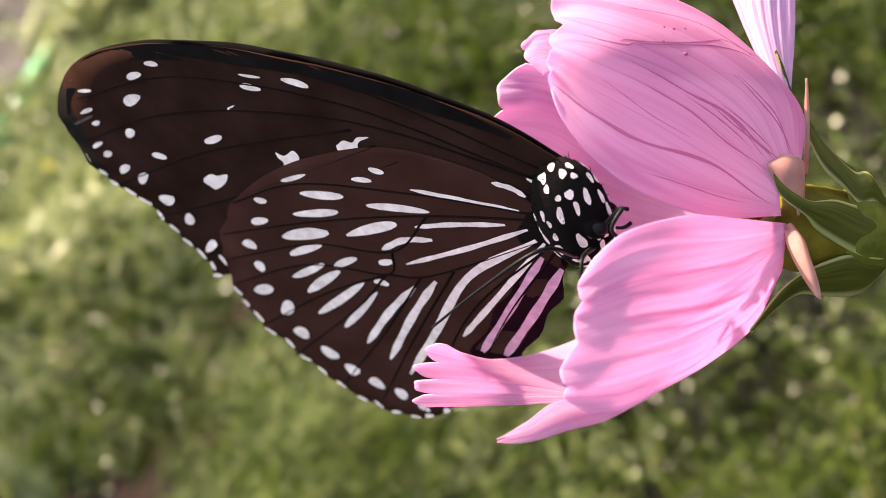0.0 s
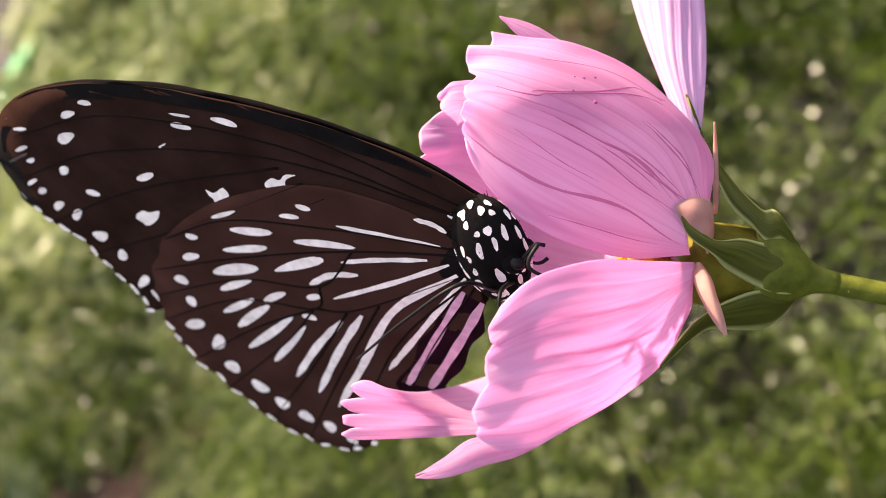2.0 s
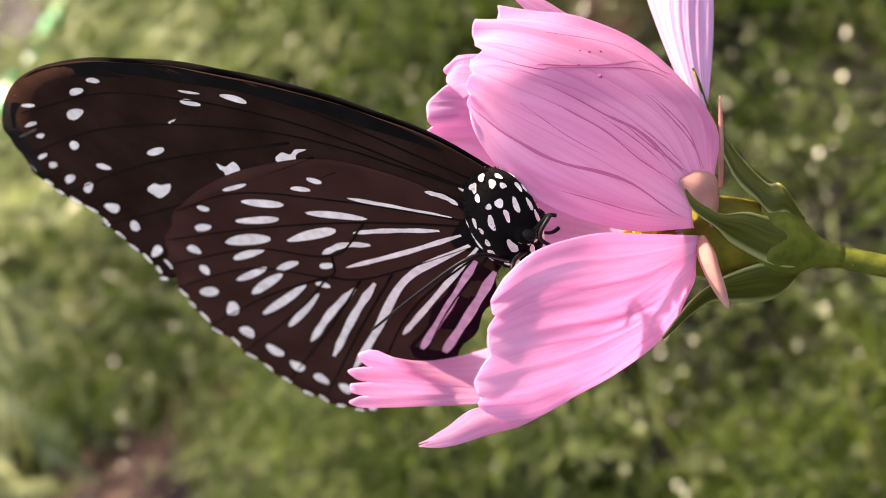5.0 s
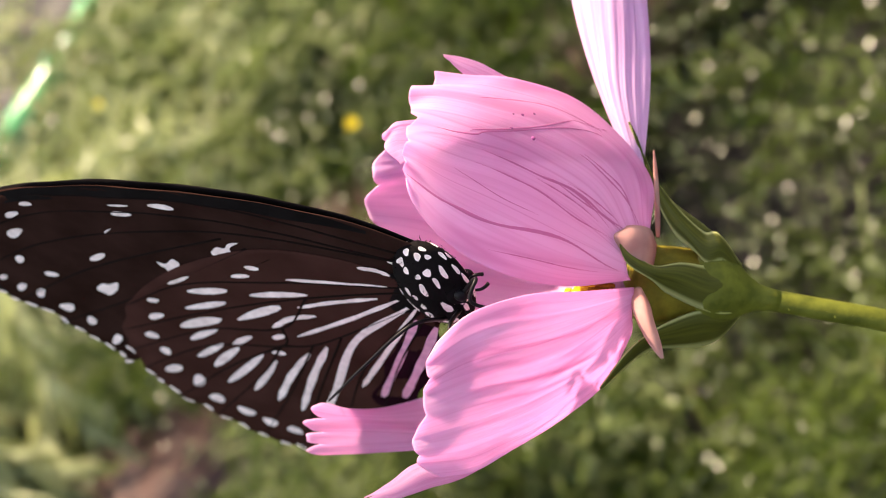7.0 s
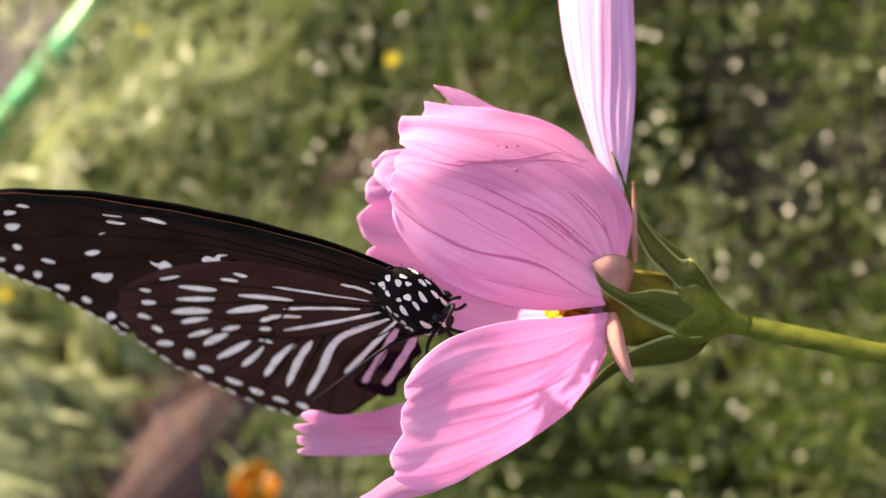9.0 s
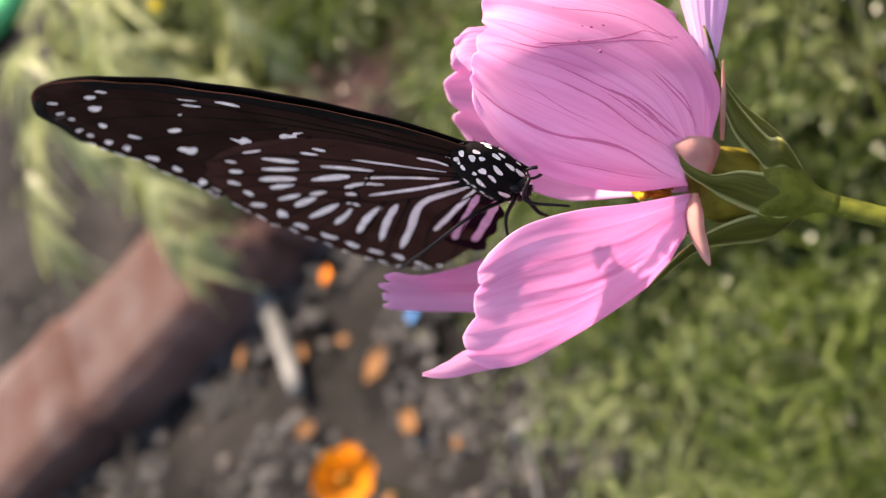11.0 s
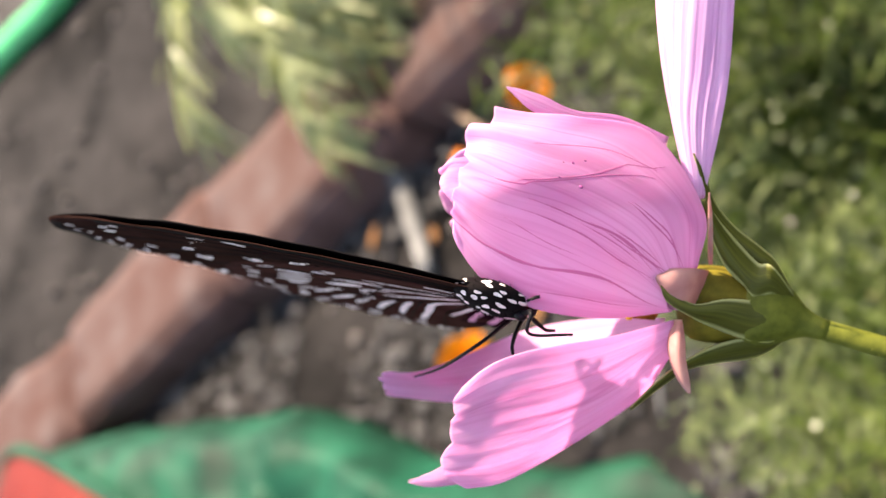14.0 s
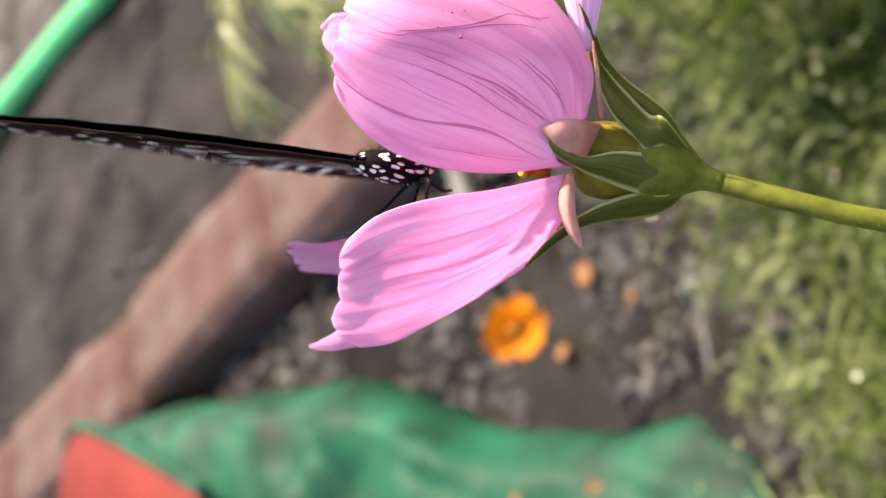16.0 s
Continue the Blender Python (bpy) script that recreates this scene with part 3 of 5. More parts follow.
# flushed inner bracts between petals and calyx
for rails in (
    [[(5.7, 1.5, 6), (4.7, -0.3, 2), (3.1, -0.8, 0.4), (1.4, -0.7, 0), (-0.2, -0.3, -0.1)],
       [(5.8, 3.9, 6), (4.5, 1.9, 1), (2.9, 0.9, -0.5), (1.2, 0.3, -0.5), (-0.2, -0.1, -0.1)],
       [(5.3, 6.1, 6), (4, 4.3, 1.2), (2.5, 3.2, 0.2), (0.8, 1.6, 0), (-0.2, 0, -0.1)]],
    [[(2.9, 6.2, 1.5), (2.5, 7.7, -0.6), (3, 9.6, -1.8), (4.1, 11.7, -2.2), (5.3, 13.3, -2.1)],
       [(3.3, 6, 1.2), (3.6, 7.4, -1.2), (4, 9.3, -2.3), (4.7, 11.4, -2.5), (5.4, 13.3, -2.1)],
       [(3.6, 6.1, 1.5), (4.3, 7.7, -0.4), (4.6, 9.3, -1.4), (5.2, 11.4, -1.9), (5.6, 13.3, -2.1)]],
    [[(6.2, 0.7, 6), (6.1, -1.8, 5.2), (5.9, -5.6, 4.4), (5.5, -8.8, 3.6)],
       [(6, 0.7, 6), (5.9, -1.8, 5), (5.7, -5.6, 4.2), (5.5, -8.9, 3.6)],
       [(5.8, 0.7, 6), (5.7, -1.8, 5.2), (5.6, -5.6, 4.4), (5.4, -8.8, 3.6)]],
):
    sepal(rails, PINK_END, "bract", "flushed salmon-pink bract")

# swollen calyx cup and the funnel to the stem, turned about the flower's axis
AXIS = unit((-0.93, -0.10, -0.25))


def turned(origin, axis, profile, sides=28, ribs=0.0):
    a = unit(axis)
    s = unit(np.cross(a, (0.1, 0.9, 0.2)))
    q = np.cross(a, s)
    v, f = [], []
    for h, r in profile:
        for j in range(sides):
            w = 2 * math.pi * j / sides
            rr = r * (1 + ribs * math.cos(8 * w))
            v.append((np.array(origin) + a * h + rr * (math.cos(w) * s + math.sin(w) * q)) * MM)
    n = len(profile)
    for k in range(n - 1):
        for j in range(sides):
            j2 = (j + 1) % sides
            f.append((k * sides + j, k * sides + j2, (k + 1) * sides + j2, (k + 1) * sides + j))
    f.append(tuple(range(sides))[::-1])
    f.append(tuple(range((n - 1) * sides, n * sides)))
    return np.array(v), f


CUP, NECK = np.array((11.6, 6.8, 8.6)), np.array((19.2, 8.3, 8.2))
v, f = turned(CUP, AXIS, [(-0.5, 3.4), (0.6, 4.0), (2.0, 4.3), (4.0, 4.45), (6.0, 4.5), (7.6, 4.3), (8.8, 3.4), (9.4, 1.8)], 32, 0.025)
part("calyx", mesh_from("calyx", v, f, CALYX), flower, "swollen yellow-green calyx")
v, f = turned(CUP, unit(CUP - NECK), [(-8.2, 1.2), (-7.0, 1.3), (-5.8, 1.55), (-4.6, 2.2), (-3.4, 3.1), (-2.2, 3.95), (-1.0, 4.6), (0.2, 4.9), (1.2, 4.9), (1.8, 4.6)], 40, 0.02)
part("receptacle", mesh_from("receptacle", v, f, STEM), flower, "green funnel-shaped receptacle")
pts = spline([(18.6, 8.2, 8.2), (24, 9.3, 8.4), (32, 11.0, 9.0), (46, 15, 13), (70, 30, 28), (130, 80, 85), (240, 180, 200), (360, 300, 330), (500, 430, 502)], 8) * MM
v, f = tube(pts, np.interp(np.arange(len(pts)), [0, 30, len(pts)], [1.22 * MM, 1.28 * MM, 2.4 * MM]), 14)
part("stem", mesh_from("stem", v, f, STEM), flower, "slender green stem")
# fine hairs on the stem
hairs = []
for k in range(70):
    i = int(rng.integers(0, 24))
    o = unit(rng.normal(size=3))
    b = pts[i] + o * 1.15 * MM
    hairs.append(tube([b, b + o * 0.5 * MM], [0.05 * MM, 0.02 * MM], 4, False))
v, f = join(hairs)
tagged(part("stem_hairs", mesh_from("stem_hairs", v, f, STEM), flower), kind="stuff")

# disc of stamens inside the cup
C0 = np.array([0.2, 4.8, 5.4])
chunks, chunks2 = [], []
for k in range(70):
    a, r = k * 2.4, 3.1 * math.sqrt(k / 70)
    s = unit(np.cross(AXIS, (0, 1, 0.2)))
    q = np.cross(AXIS, s)
    b = C0 + r * (math.cos(a) * s + math.sin(a) * q)
    t = b + AXIS * (2.2 + 1.2 * rng.random()) + 0.4 * rng.normal(size=3)
    chunks2.append(tube(np.array([b, t]) * MM, [0.28 * MM, 0.3 * MM], 6))
    chunks.append(sphere(t * MM, 0.62 * MM, 6, 4))
v, f = join(chunks)
tagged(part("pollen", mesh_from("pollen", v, f, POLLEN), flower, "golden pollen tips"), kind="stuff")
v, f = join(chunks2)
tagged(part("flower_disc", mesh_from("flower_disc", v, f, ANTHER), flower, "dark stamens"), kind="stuff")

# small dark spots on the front petal
flat = front.reshape(-1, 3)
for x, y, r in [(-7.7, -10.3, 0.30), (-10.1, -11.5, 0.20), (-8.9, -13.0, 0.22), (-7.7, -13.0, 0.18), (-9.7, -12.9, 0.13)]:
    p = flat[np.argmin((flat[:, 0] - x) ** 2 + (flat[:, 1] - y) ** 2)]
    v, f = sphere((p - (0, 0, 0.08)) * MM, r * MM, 8, 5, (1, 0.8, 0.3))
    part("spot", mesh_from("spot", v, f, MARK), flower, "dark purple fleck")

BUTTERFLY_PATH = [
    (0.0, pose(-0.01322, -0.00076, 0.67793, -103.62, 17.61, -58.38)),
    (0.5, pose(-0.01322, -0.00109, 0.67826, -104.45, 17.98, -58.68)),
    (1.0, pose(-0.01311, -0.00095, 0.67840, -105.32, 18.07, -57.90)),
    (1.5, pose(-0.01305, -0.00103, 0.67841, -105.84, 18.49, -57.89)),
    (2.0, pose(-0.01302, -0.00134, 0.67875, -105.97, 18.53, -57.50)),
    (2.5, pose(-0.01305, -0.00157, 0.67884, -106.26, 18.55, -57.81)),
    (3.0, pose(-0.01312, -0.00128, 0.67857, -106.22, 18.95, -57.61)),
    (3.5, pose(-0.01298, -0.00145, 0.67856, -105.22, 19.18, -57.52)),
    (6.0, pose(-0.01172, -0.00139, 0.67862, -102.98, 19.33, -55.29)),
    (6.5, pose(-0.01161, -0.00129, 0.67901, -102.08, 19.17, -54.64)),
    (7.0, pose(-0.01158, -0.00011, 0.67829, -96.53, 18.56, -48.86)),
    (7.5, pose(-0.01155, 0.00027, 0.67812, -95.86, 19.43, -48.27)),
    (8.0, pose(-0.01191, 0.00095, 0.67819, -95.98, 19.57, -49.15)),
    (8.5, pose(-0.01196, 0.00048, 0.67869, -93.05, 19.03, -47.98)),
    (9.0, pose(-0.01159, 0.00046, 0.67878, -93.13, 21.38, -48.98)),
    (9.5, pose(-0.01142, 0.00008, 0.67933, -92.59, 18.88, -47.78)),
    (10.0, pose(-0.01076, -0.00008, 0.67962, -92.80, 18.72, -46.88)),
    (10.2, pose(-0.01074, -0.00004, 0.68021, -93.28, 18.44, -46.15)),
    (12.3, pose(-0.00854, -0.00055, 0.68061, -87.77, 21.18, -41.24)),
    (12.5, pose(-0.00839, -0.00064, 0.68080, -87.52, 17.91, -39.48)),
    (13.0, pose(-0.00841, 0.00084, 0.67933, -83.99, 21.59, -38.20)),
    (13.5, pose(-0.00943, 0.00264, 0.67801, -84.07, 22.77, -38.32)),
    (14.0, pose(-0.00854, 0.00037, 0.67889, -86.78, 21.90, -38.91)),
    (14.5, pose(-0.00939, 0.00210, 0.67767, -83.33, 23.54, -37.55)),
    (15.0, pose(-0.00863, 0.00066, 0.67848, -81.18, 24.35, -39.31)),
    (15.5, pose(-0.00896, 0.00139, 0.67711, -79.08, 26.84, -38.82)),
    (16.0, pose(-0.01118, 0.00485, 0.67517, -77.30, 30.12, -36.31)),
]

# ---- the butterfly; wings closed, drawn in the plane of the near wing ----
butterfly = empty("butterfly", BUTTERFLY_PATH[0][1], "dark brown butterfly with white spots and streaks, wings closed", "butterfly")
FORE_EDGE = [(-9.0, -18.2), (-14.3, -21.5), (-19.9, -23.5), (-28.6, -25.6), (-38.0, -26.7), (-44.7, -27.0), (-51.9, -26.6), (-56.6, -25.9), (-62.8, -24.1), (-67.6, -21.4), (-71.2,
    -17.5), (-73.0, -13.8), (-72.9, -10.4), (-71.9, -6.1), (-69.8, -3.3), (-66.7, -1.6), (-64.3, 1.6), (-62.3, 5.0), (-60.0, 7.9), (-59.0, 10.2), (-45.9, 2.3), (-29.1,
    -5.4), (-11.6, -11.6)]
HIND_EDGE = [(-11.7, -10.6), (-18.0, -15.1), (-28.4, -16.7), (-38.0, -13.9), (-45.9, -9.5), (-52.5, -3.7), (-56.0, 1.7), (-57.5, 6.8), (-57.5, 11.3), (-56.8, 15.2), (-54.7, 18.9),
    (-51.5, 22.3), (-48.4, 25.7), (-44.3, 28.9), (-40.4, 29.9), (-36.0, 30.0), (-31.8, 27.2), (-20.5, 13.5), (-14.9, 3.2), (-11.4, -2.9)]


def scalloped(edge, first, last, depth, n=5):
    """A closed smooth outline; between two of its points the margin is gently scalloped."""
    p = spline([(*q, 0) for q in edge], n)
    c = p.mean(axis=0)
    for i in range(first * n, last * n):
        ph = (i - first * n) / (2.0 * n) * 2 * math.pi
        p[i] += unit(p[i] - c) * depth * (math.cos(ph * 2) - 0.4)
    return p


def wing(name, edge, root, z, material_, bow=0.0, z_tip=0.0, rings=12, label=""):
    p = np.array(edge)
    root = np.array([*root, 0.0])
    verts = [root]
    n = len(p)
    for k in range(1, rings + 1):
        q = root + (p - root) * (k / rings)
        verts += list(q)
    v = np.array(verts)
    d = np.linalg.norm(v[:, :2] - root[:2], axis=1) / 60
    v[:, 2] = z + z_tip * d + bow * np.sin(d * 3) + 0.12 * np.sin(v[:, 0] * 0.55 + v[:, 1] * 0.9) * d
    f = [(0, 1 + j, 1 + (j + 1) % n) for j in range(n)]
    for k in range(rings - 1):
        for j in range(n):
            j2 = (j + 1) % n
            a = 1 + k * n
            f.append((a + j, a + n + j, a + n + j2, a + j2))
    ob = part(name, mesh_from(name, v * MM, f, material_), butterfly, label)
    so = ob.modifiers.new("thickness", "SOLIDIFY")
    so.thickness, so.offset = 0.10 * MM, 0
    return ob


def wave(x, y, root):
    d = math.hypot(x - root[0], y - root[1]) / 60
    return 0.12 * math.sin(x * 0.55 + y * 0.9) * d


def blot(x, y, length, width, angle, z, root, r, rough=0.10, n=14):
    """One scale patch: a slightly uneven lens or drop shape lying on the wing."""
    a = radians(angle)
    pts = []
    p1, p2, taper = r.uniform(0, 6.28), r.uniform(0, 6.28), r.uniform(-0.25, 0.25)
    for k in range(n):
        t = 2 * math.pi * k / n
        e = 1 + rough * math.sin(2 * t + p1) + 0.6 * rough * math.sin(3 * t + p2)
        u, w = 0.5 * length * math.cos(t) * e, 0.5 * width * math.sin(t) * e * (1 + taper * math.cos(t))
        px, py = x + u * math.cos(a) - w * math.sin(a), y + u * math.sin(a) + w * math.cos(a)
        pts.append((px, py, z + wave(px, py, root)))
    c = (x, y, z + wave(x, y, root))
    return np.array([c] + pts) * MM, [(0, 1 + k, 1 + (k + 1) % n) for k in range(n)]


def streak(points, width, z, root, taper=(0.25, 0.5), n=8):
    p = spline([(x, y, 0) for x, y in points], n)
    t = unit(np.gradient(p, axis=0))
    s = np.c_[-t[:, 1], t[:, 0], 0 * t[:, 0]]
    u = np.linspace(0, 1, len(p))
    w = 0.5 * width * np.minimum(1, np.minimum(taper[0] + u * 5, taper[1] + (1 - u) * 2.5)) * (1 + 0.12 * np.sin(u * 17))
    v = np.vstack([p - s * w[:, None], p + s * w[:, None]])
    v[:, 2] = [z + wave(x, y, root) for x, y in v[:, :2]]
    m = len(p)
    return v * MM, [(i, i + 1, m + i + 1, m + i) for i in range(m - 1)]


FROOT, HROOT = (-11.0, -14.0), (-11.2, -9.0)
fore_edge, hind_edge = scalloped(FORE_EDGE, 11, 19, 0.16), scalloped(HIND_EDGE, 5, 16, 0.28)
APEX_SPOTS = [(-55.6, -23.6, 2.1, 0.7, -8), (-58.8, -21.5, 2.3, 1.0, -24), (-60.8, -17.7, 3.1, 1.4, -28), (-67.2, -18.0, 2.3, 0.5, -16), (-68.4, -14.9, 2.4, 0.6, -25), (-68.0, -13.0,
    1.7, 0.6, -31), (-63.2, -12.5, 2.1, 1.0, -38), (-69.2, -9.6, 2.1, 0.6, -32), (-68.2, -8.4, 1.9, 0.8, -32), (-60.4, -9.4, 2.3, 0.9, -6), (-66.9, -6.1, 2.7, 0.9, -38),
    (-64.4, -5.3, 2.5, 1.1, -41), (-62.3, -2.1, 2.8, 1.5, -28), (-60.0, 0.5, 2.5, 1.2, -56)]
DISC_SPOTS = [(-51.4, -13.6, 2.9, 1.0, -27), (-46.0, -19.1, 3.8, 0.8, -20), (-43.5, -22.2, 2.5, 1.0, -0), (-43.1, -23.8, 2.9, 0.4, -0), (-37.6, -23.7, 3.1, 1.0, 10), (-58.5, 4.7, 2.9, 1.2, -47)]
NOTCHED_SPOTS = [[(-43.5, -13.2), (-42.4, -12.9), (-41.0, -13.9), (-40.4, -13.0), (-41.3, -12.0), (-42.7, -11.4), (-42.8, -12.0), (-43.3, -12.4)],
    [(-35.0, -15.8), (-33.9, -16.7), (-32.9, -16.6), (-32.0, -17.5), (-30.6, -17.7), (-31.7, -17.1), (-32.3, -16.4), (-32.5, -15.5), (-34.2, -15.1), (-35.0, -15.2)],
    [(-55.1, -7.1), (-53.9, -7.9), (-53.0, -7.8), (-51.5, -8.3), (-52.2, -6.9), (-53.9, -5.6), (-54.7, -5.9), (-55.4, -6.4)]]
PALE_LINES = [[(-68.9, -19.1), (-66.9, -19.8), (-65.1, -20.3)], [(-72.1, -11.9), (-70.1, -13.0), (-67.9, -14.2)]]
HIND_BARS = [(-42.1, -9.9, 4.4, 0.6, -25), (-33.2, -11.4, 2.8, 0.7, -6), (-31.0, -13.1, 2.0, 0.8, 7), (-39.2, -7.9, 5.6, 1.3, -9), (-40.7, -4.9, 6.4, 1.2, -15), (-43.5, -0.9, 7.4,
    1.8, -21), (-44.3, 1.8, 6.5, 1.0, -30), (-44.9, 5.4, 7.0, 1.0, -35), (-43.3, 6.8, 7.8, 1.3, -40), (-39.1, 2.5, 4.2, 1.1, -32), (-34.0, -3.9, 8.6, 1.3, -25), (-29.7,
    -8.0, 7.5, 1.2, -5), (-33.5, 1.2, 2.5, 0.9, -26), (-35.0, 4.8, 2.0, 1.0, -9), (-41.5, 9.2, 10.8, 1.2, -43), (-39.3, 10.7, 10.5, 1.0, -50)]
HIND_DOTS = [(-48.0, -5.2, 1.8, 1.0, -12), (-49.3, -1.7, 2.8, 1.1, -26), (-52.2, 2.7, 1.9, 1.7, -2), (-52.1, 6.5, 1.6, 1.7, -14), (-52.9, 10.7, 3.7, 1.6, -32), (-50.4, 13.4, 3.2, 1.7,
    -50), (-49.8, 17.8, 2.3, 2.3, -4), (-46.4, 20.5, 2.3, 2.5, -17), (-43.9, 23.0, 2.1, 2.1, -18), (-40.9, 24.6, 1.9, 2.5, -18), (-37.7, 25.7, 1.8, 2.1, -18), (-34.9,
    27.2, 1.6, 1.9, -19)]
HIND_STREAKS = [([(-33.4, -0.9), (-30.2, -3.1), (-26.5, -4.0)], 1.0), ([(-30.8, 0.8), (-22.2, -3.8), (-14.6, -8.3)], 0.75), ([(-28.2, -5.6), (-23.5, -7.0), (-17.1, -8.4)], 0.8),
    ([(-27.4, -11.2), (-21.6, -11.0), (-15.1, -10.8)], 0.75), ([(-35.2, 21.0), (-29.9, 12.2), (-23.2, 0.9), (-13.9, -6.9)], 1.15), ([(-26.1, 11.5), (-22.2, 6.1), (-13.0,
    -6.7)], 0.85), ([(-40.0, 16.7), (-35.2, 9.8), (-30.6, 4.4)], 1.1), ([(-37.5, 19.0), (-32.3, 9.9), (-27.6, 2.7)], 1.1)]
ROSY_STREAKS = [([(-24.0, 13.4), (-18.3, 3.7), (-13.6, -4.5)], 0.9), ([(-21.1, 13.3), (-15.8, 4.3), (-11.6, -3.3)], 1.0)]
FORE_VEINS = [[(-12.2, -15.4), (-32.2, -21.5), (-53.0, -22.1), (-68.9, -16.6)], [(-12.2, -15.4), (-32.5, -19.4), (-55.1, -16.8), (-72.0, -9.2)], [(-32.6, -18.3), (-52.8, -11.6),
    (-69.6, -2.8)], [(-30.2, -16.6), (-50.6, -5.4), (-65.4, 1.6)], [(-27.9, -14.9), (-48.0, -3.1), (-60.8, 7.9)], [(-10.9, -16.6), (-31.9, -24.2), (-54.2, -25.3)]]
HIND_VEINS = [[(-11.8, -10.6), (-25.9, -10.6), (-41.8, -9.0), (-52.2, -4.0)], [(-11.8, -10.1), (-26.3, -7.6), (-42.5, -3.0), (-55.8, 2.0)], [(-26.3, -7.6), (-32.2, -0.8), (-42.9, 0.6),
    (-57.0, 6.6)], [(-32.2, -0.8), (-34.0, 3.3), (-44.7, 4.3), (-57.5, 11.0)], [(-34.0, 3.3), (-43.9, 9.2), (-55.6, 18.1)], [(-34.0, 3.3), (-40.1, 10.9), (-52.2, 22.8)],
    [(-34.0, 3.3), (-27.5, 1.7), (-12.2, -7.6)], [(-29.5, 2.7), (-37.3, 14.5), (-46.8, 27.4)], [(-24.9, 0.5), (-32.7, 13.4), (-41.8, 29.6)], [(-12.3, -6.6), (-24.6, 7.6),
    (-35.3, 28.8)], [(-11.9, -5.8), (-19.7, 6.5), (-28.6, 24.0)]]


near_fore = wing("near_forewing", fore_edge, FROOT, 0.14, FORE, label="blackish-brown forewing")
near_hind = wing("near_hindwing", hind_edge, HROOT, 0.0, HIND, label="dark brown hindwing")
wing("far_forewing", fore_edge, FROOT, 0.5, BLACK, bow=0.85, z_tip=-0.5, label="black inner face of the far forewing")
wing("far_hindwing", hind_edge, HROOT, 0.9, HIND, bow=0.7, z_tip=-0.4, label="dark brown hindwing")


def piece(name, chunk, mat, on, label=""):
    part(name, mesh_from(name, *chunk, mat), on, label)


r = np.random.default_rng(5)
for s in APEX_SPOTS + DISC_SPOTS:
    piece("spot", blot(*s, 0.03, FROOT, r), WHITE, near_fore)
for outline in NOTCHED_SPOTS:
    p = spline([(*q, 0) for q in outline + outline[:1]], 4)[:-1]
    p[:, 2] = [0.03 + wave(x, y, FROOT) for x, y, _ in p]
    piece("spot", (np.vstack([p.mean(axis=0), p]) * MM, [(0, 1 + k, 1 + (k + 1) % len(p)) for k in range(len(p))]), WHITE, near_fore)
for way in PALE_LINES:
    piece("pale_line", streak(way, 0.35, 0.03, FROOT), WORN, near_fore)
for s in HIND_BARS + HIND_DOTS:
    piece("spot", blot(*s, -0.11, HROOT, r, 0.08), WHITE, near_hind)
piece("streak", streak([(-13.5, -15.8), (-12.5, -14.9), (-11.6, -13.9)], 0.7, 0.0, FROOT), WHITE, near_fore)
piece("streak", streak([(-17.5, -14.2), (-15.4, -13.9), (-14.0, -13.0)], 0.7, -0.12, FROOT), WHITE, near_hind)
for p, w in HIND_STREAKS:
    piece("streak", streak(p, 0.85 * w, -0.12, HROOT), WHITE, near_hind)
for p, w in ROSY_STREAKS:
    piece("rosy_streak", streak(p, w, -0.13, HROOT, (0.6, 0.6)), ROSY, near_hind, "rosy stripe along the inner edge")
# white dashes along the scalloped margins
for edge, root, z, lo, hi, on in ((fore_edge, FROOT, 0.03, 58, 98, near_fore), (hind_edge, HROOT, -0.11, 32, 82, near_hind)):
    for i in range(lo, hi, 3):
        if i % 6 == 2 and r.random() < 0.3:
            continue
        a, b2 = edge[i], edge[i + 1]
        c = a + unit(np.array([*root, 0]) - a) * 0.28
        piece("margin_dash", blot(c[0], c[1], 1.5 + 0.4 * r.random(), 0.72, math.degrees(math.atan2(*(b2 - a)[1::-1])), z, root, r, 0.12, 10), WHITE, on)
for veins, root, z, on in ((FORE_VEINS, FROOT, 0.09, near_fore), (HIND_VEINS, HROOT, -0.05, near_hind)):
    for vv in veins:
        p = spline([(x, y, 0) for x, y in vv], 8)
        p[:, 2] = [z + wave(x, y, root) for x, y, _ in p]
        piece("vein", tube(p * MM, np.linspace(0.17, 0.09, len(p)) * MM, 6), VEIN, on)

# black leading edge of the forewing
piece("costal_band", streak([(x + 0.10, y + 1.0) for x, y in FORE_EDGE[1:9]] + [(-66.4, -20.8), (-69.8, -17.2), (-71.4, -13.8)], 2.0, 0.06, FROOT, (0.3, 0.2)), BLACK, near_fore, "black leading edge")

# black base of the wings and the dark inner fold of the hindwing
piece("wing_base", blot(-13.0, -10.2, 6.4, 8.0, 75, -0.02, FROOT, np.random.default_rng(3), 0.10, 24), BLACK, near_fore)
piece("wing_base", blot(-13.2, -8.6, 4.6, 6.0, 60, -0.09, HROOT, np.random.default_rng(4), 0.12, 24), BLACK, near_hind)
piece("inner_fold", streak([(-24.0, 16.5), (-18.0, 6.0), (-12.6, -3.6)], 5.2, -0.065, HROOT, (0.7, 0.5)), MAROON, near_hind, "dark inner fold, pink petal reflection put into its colour")

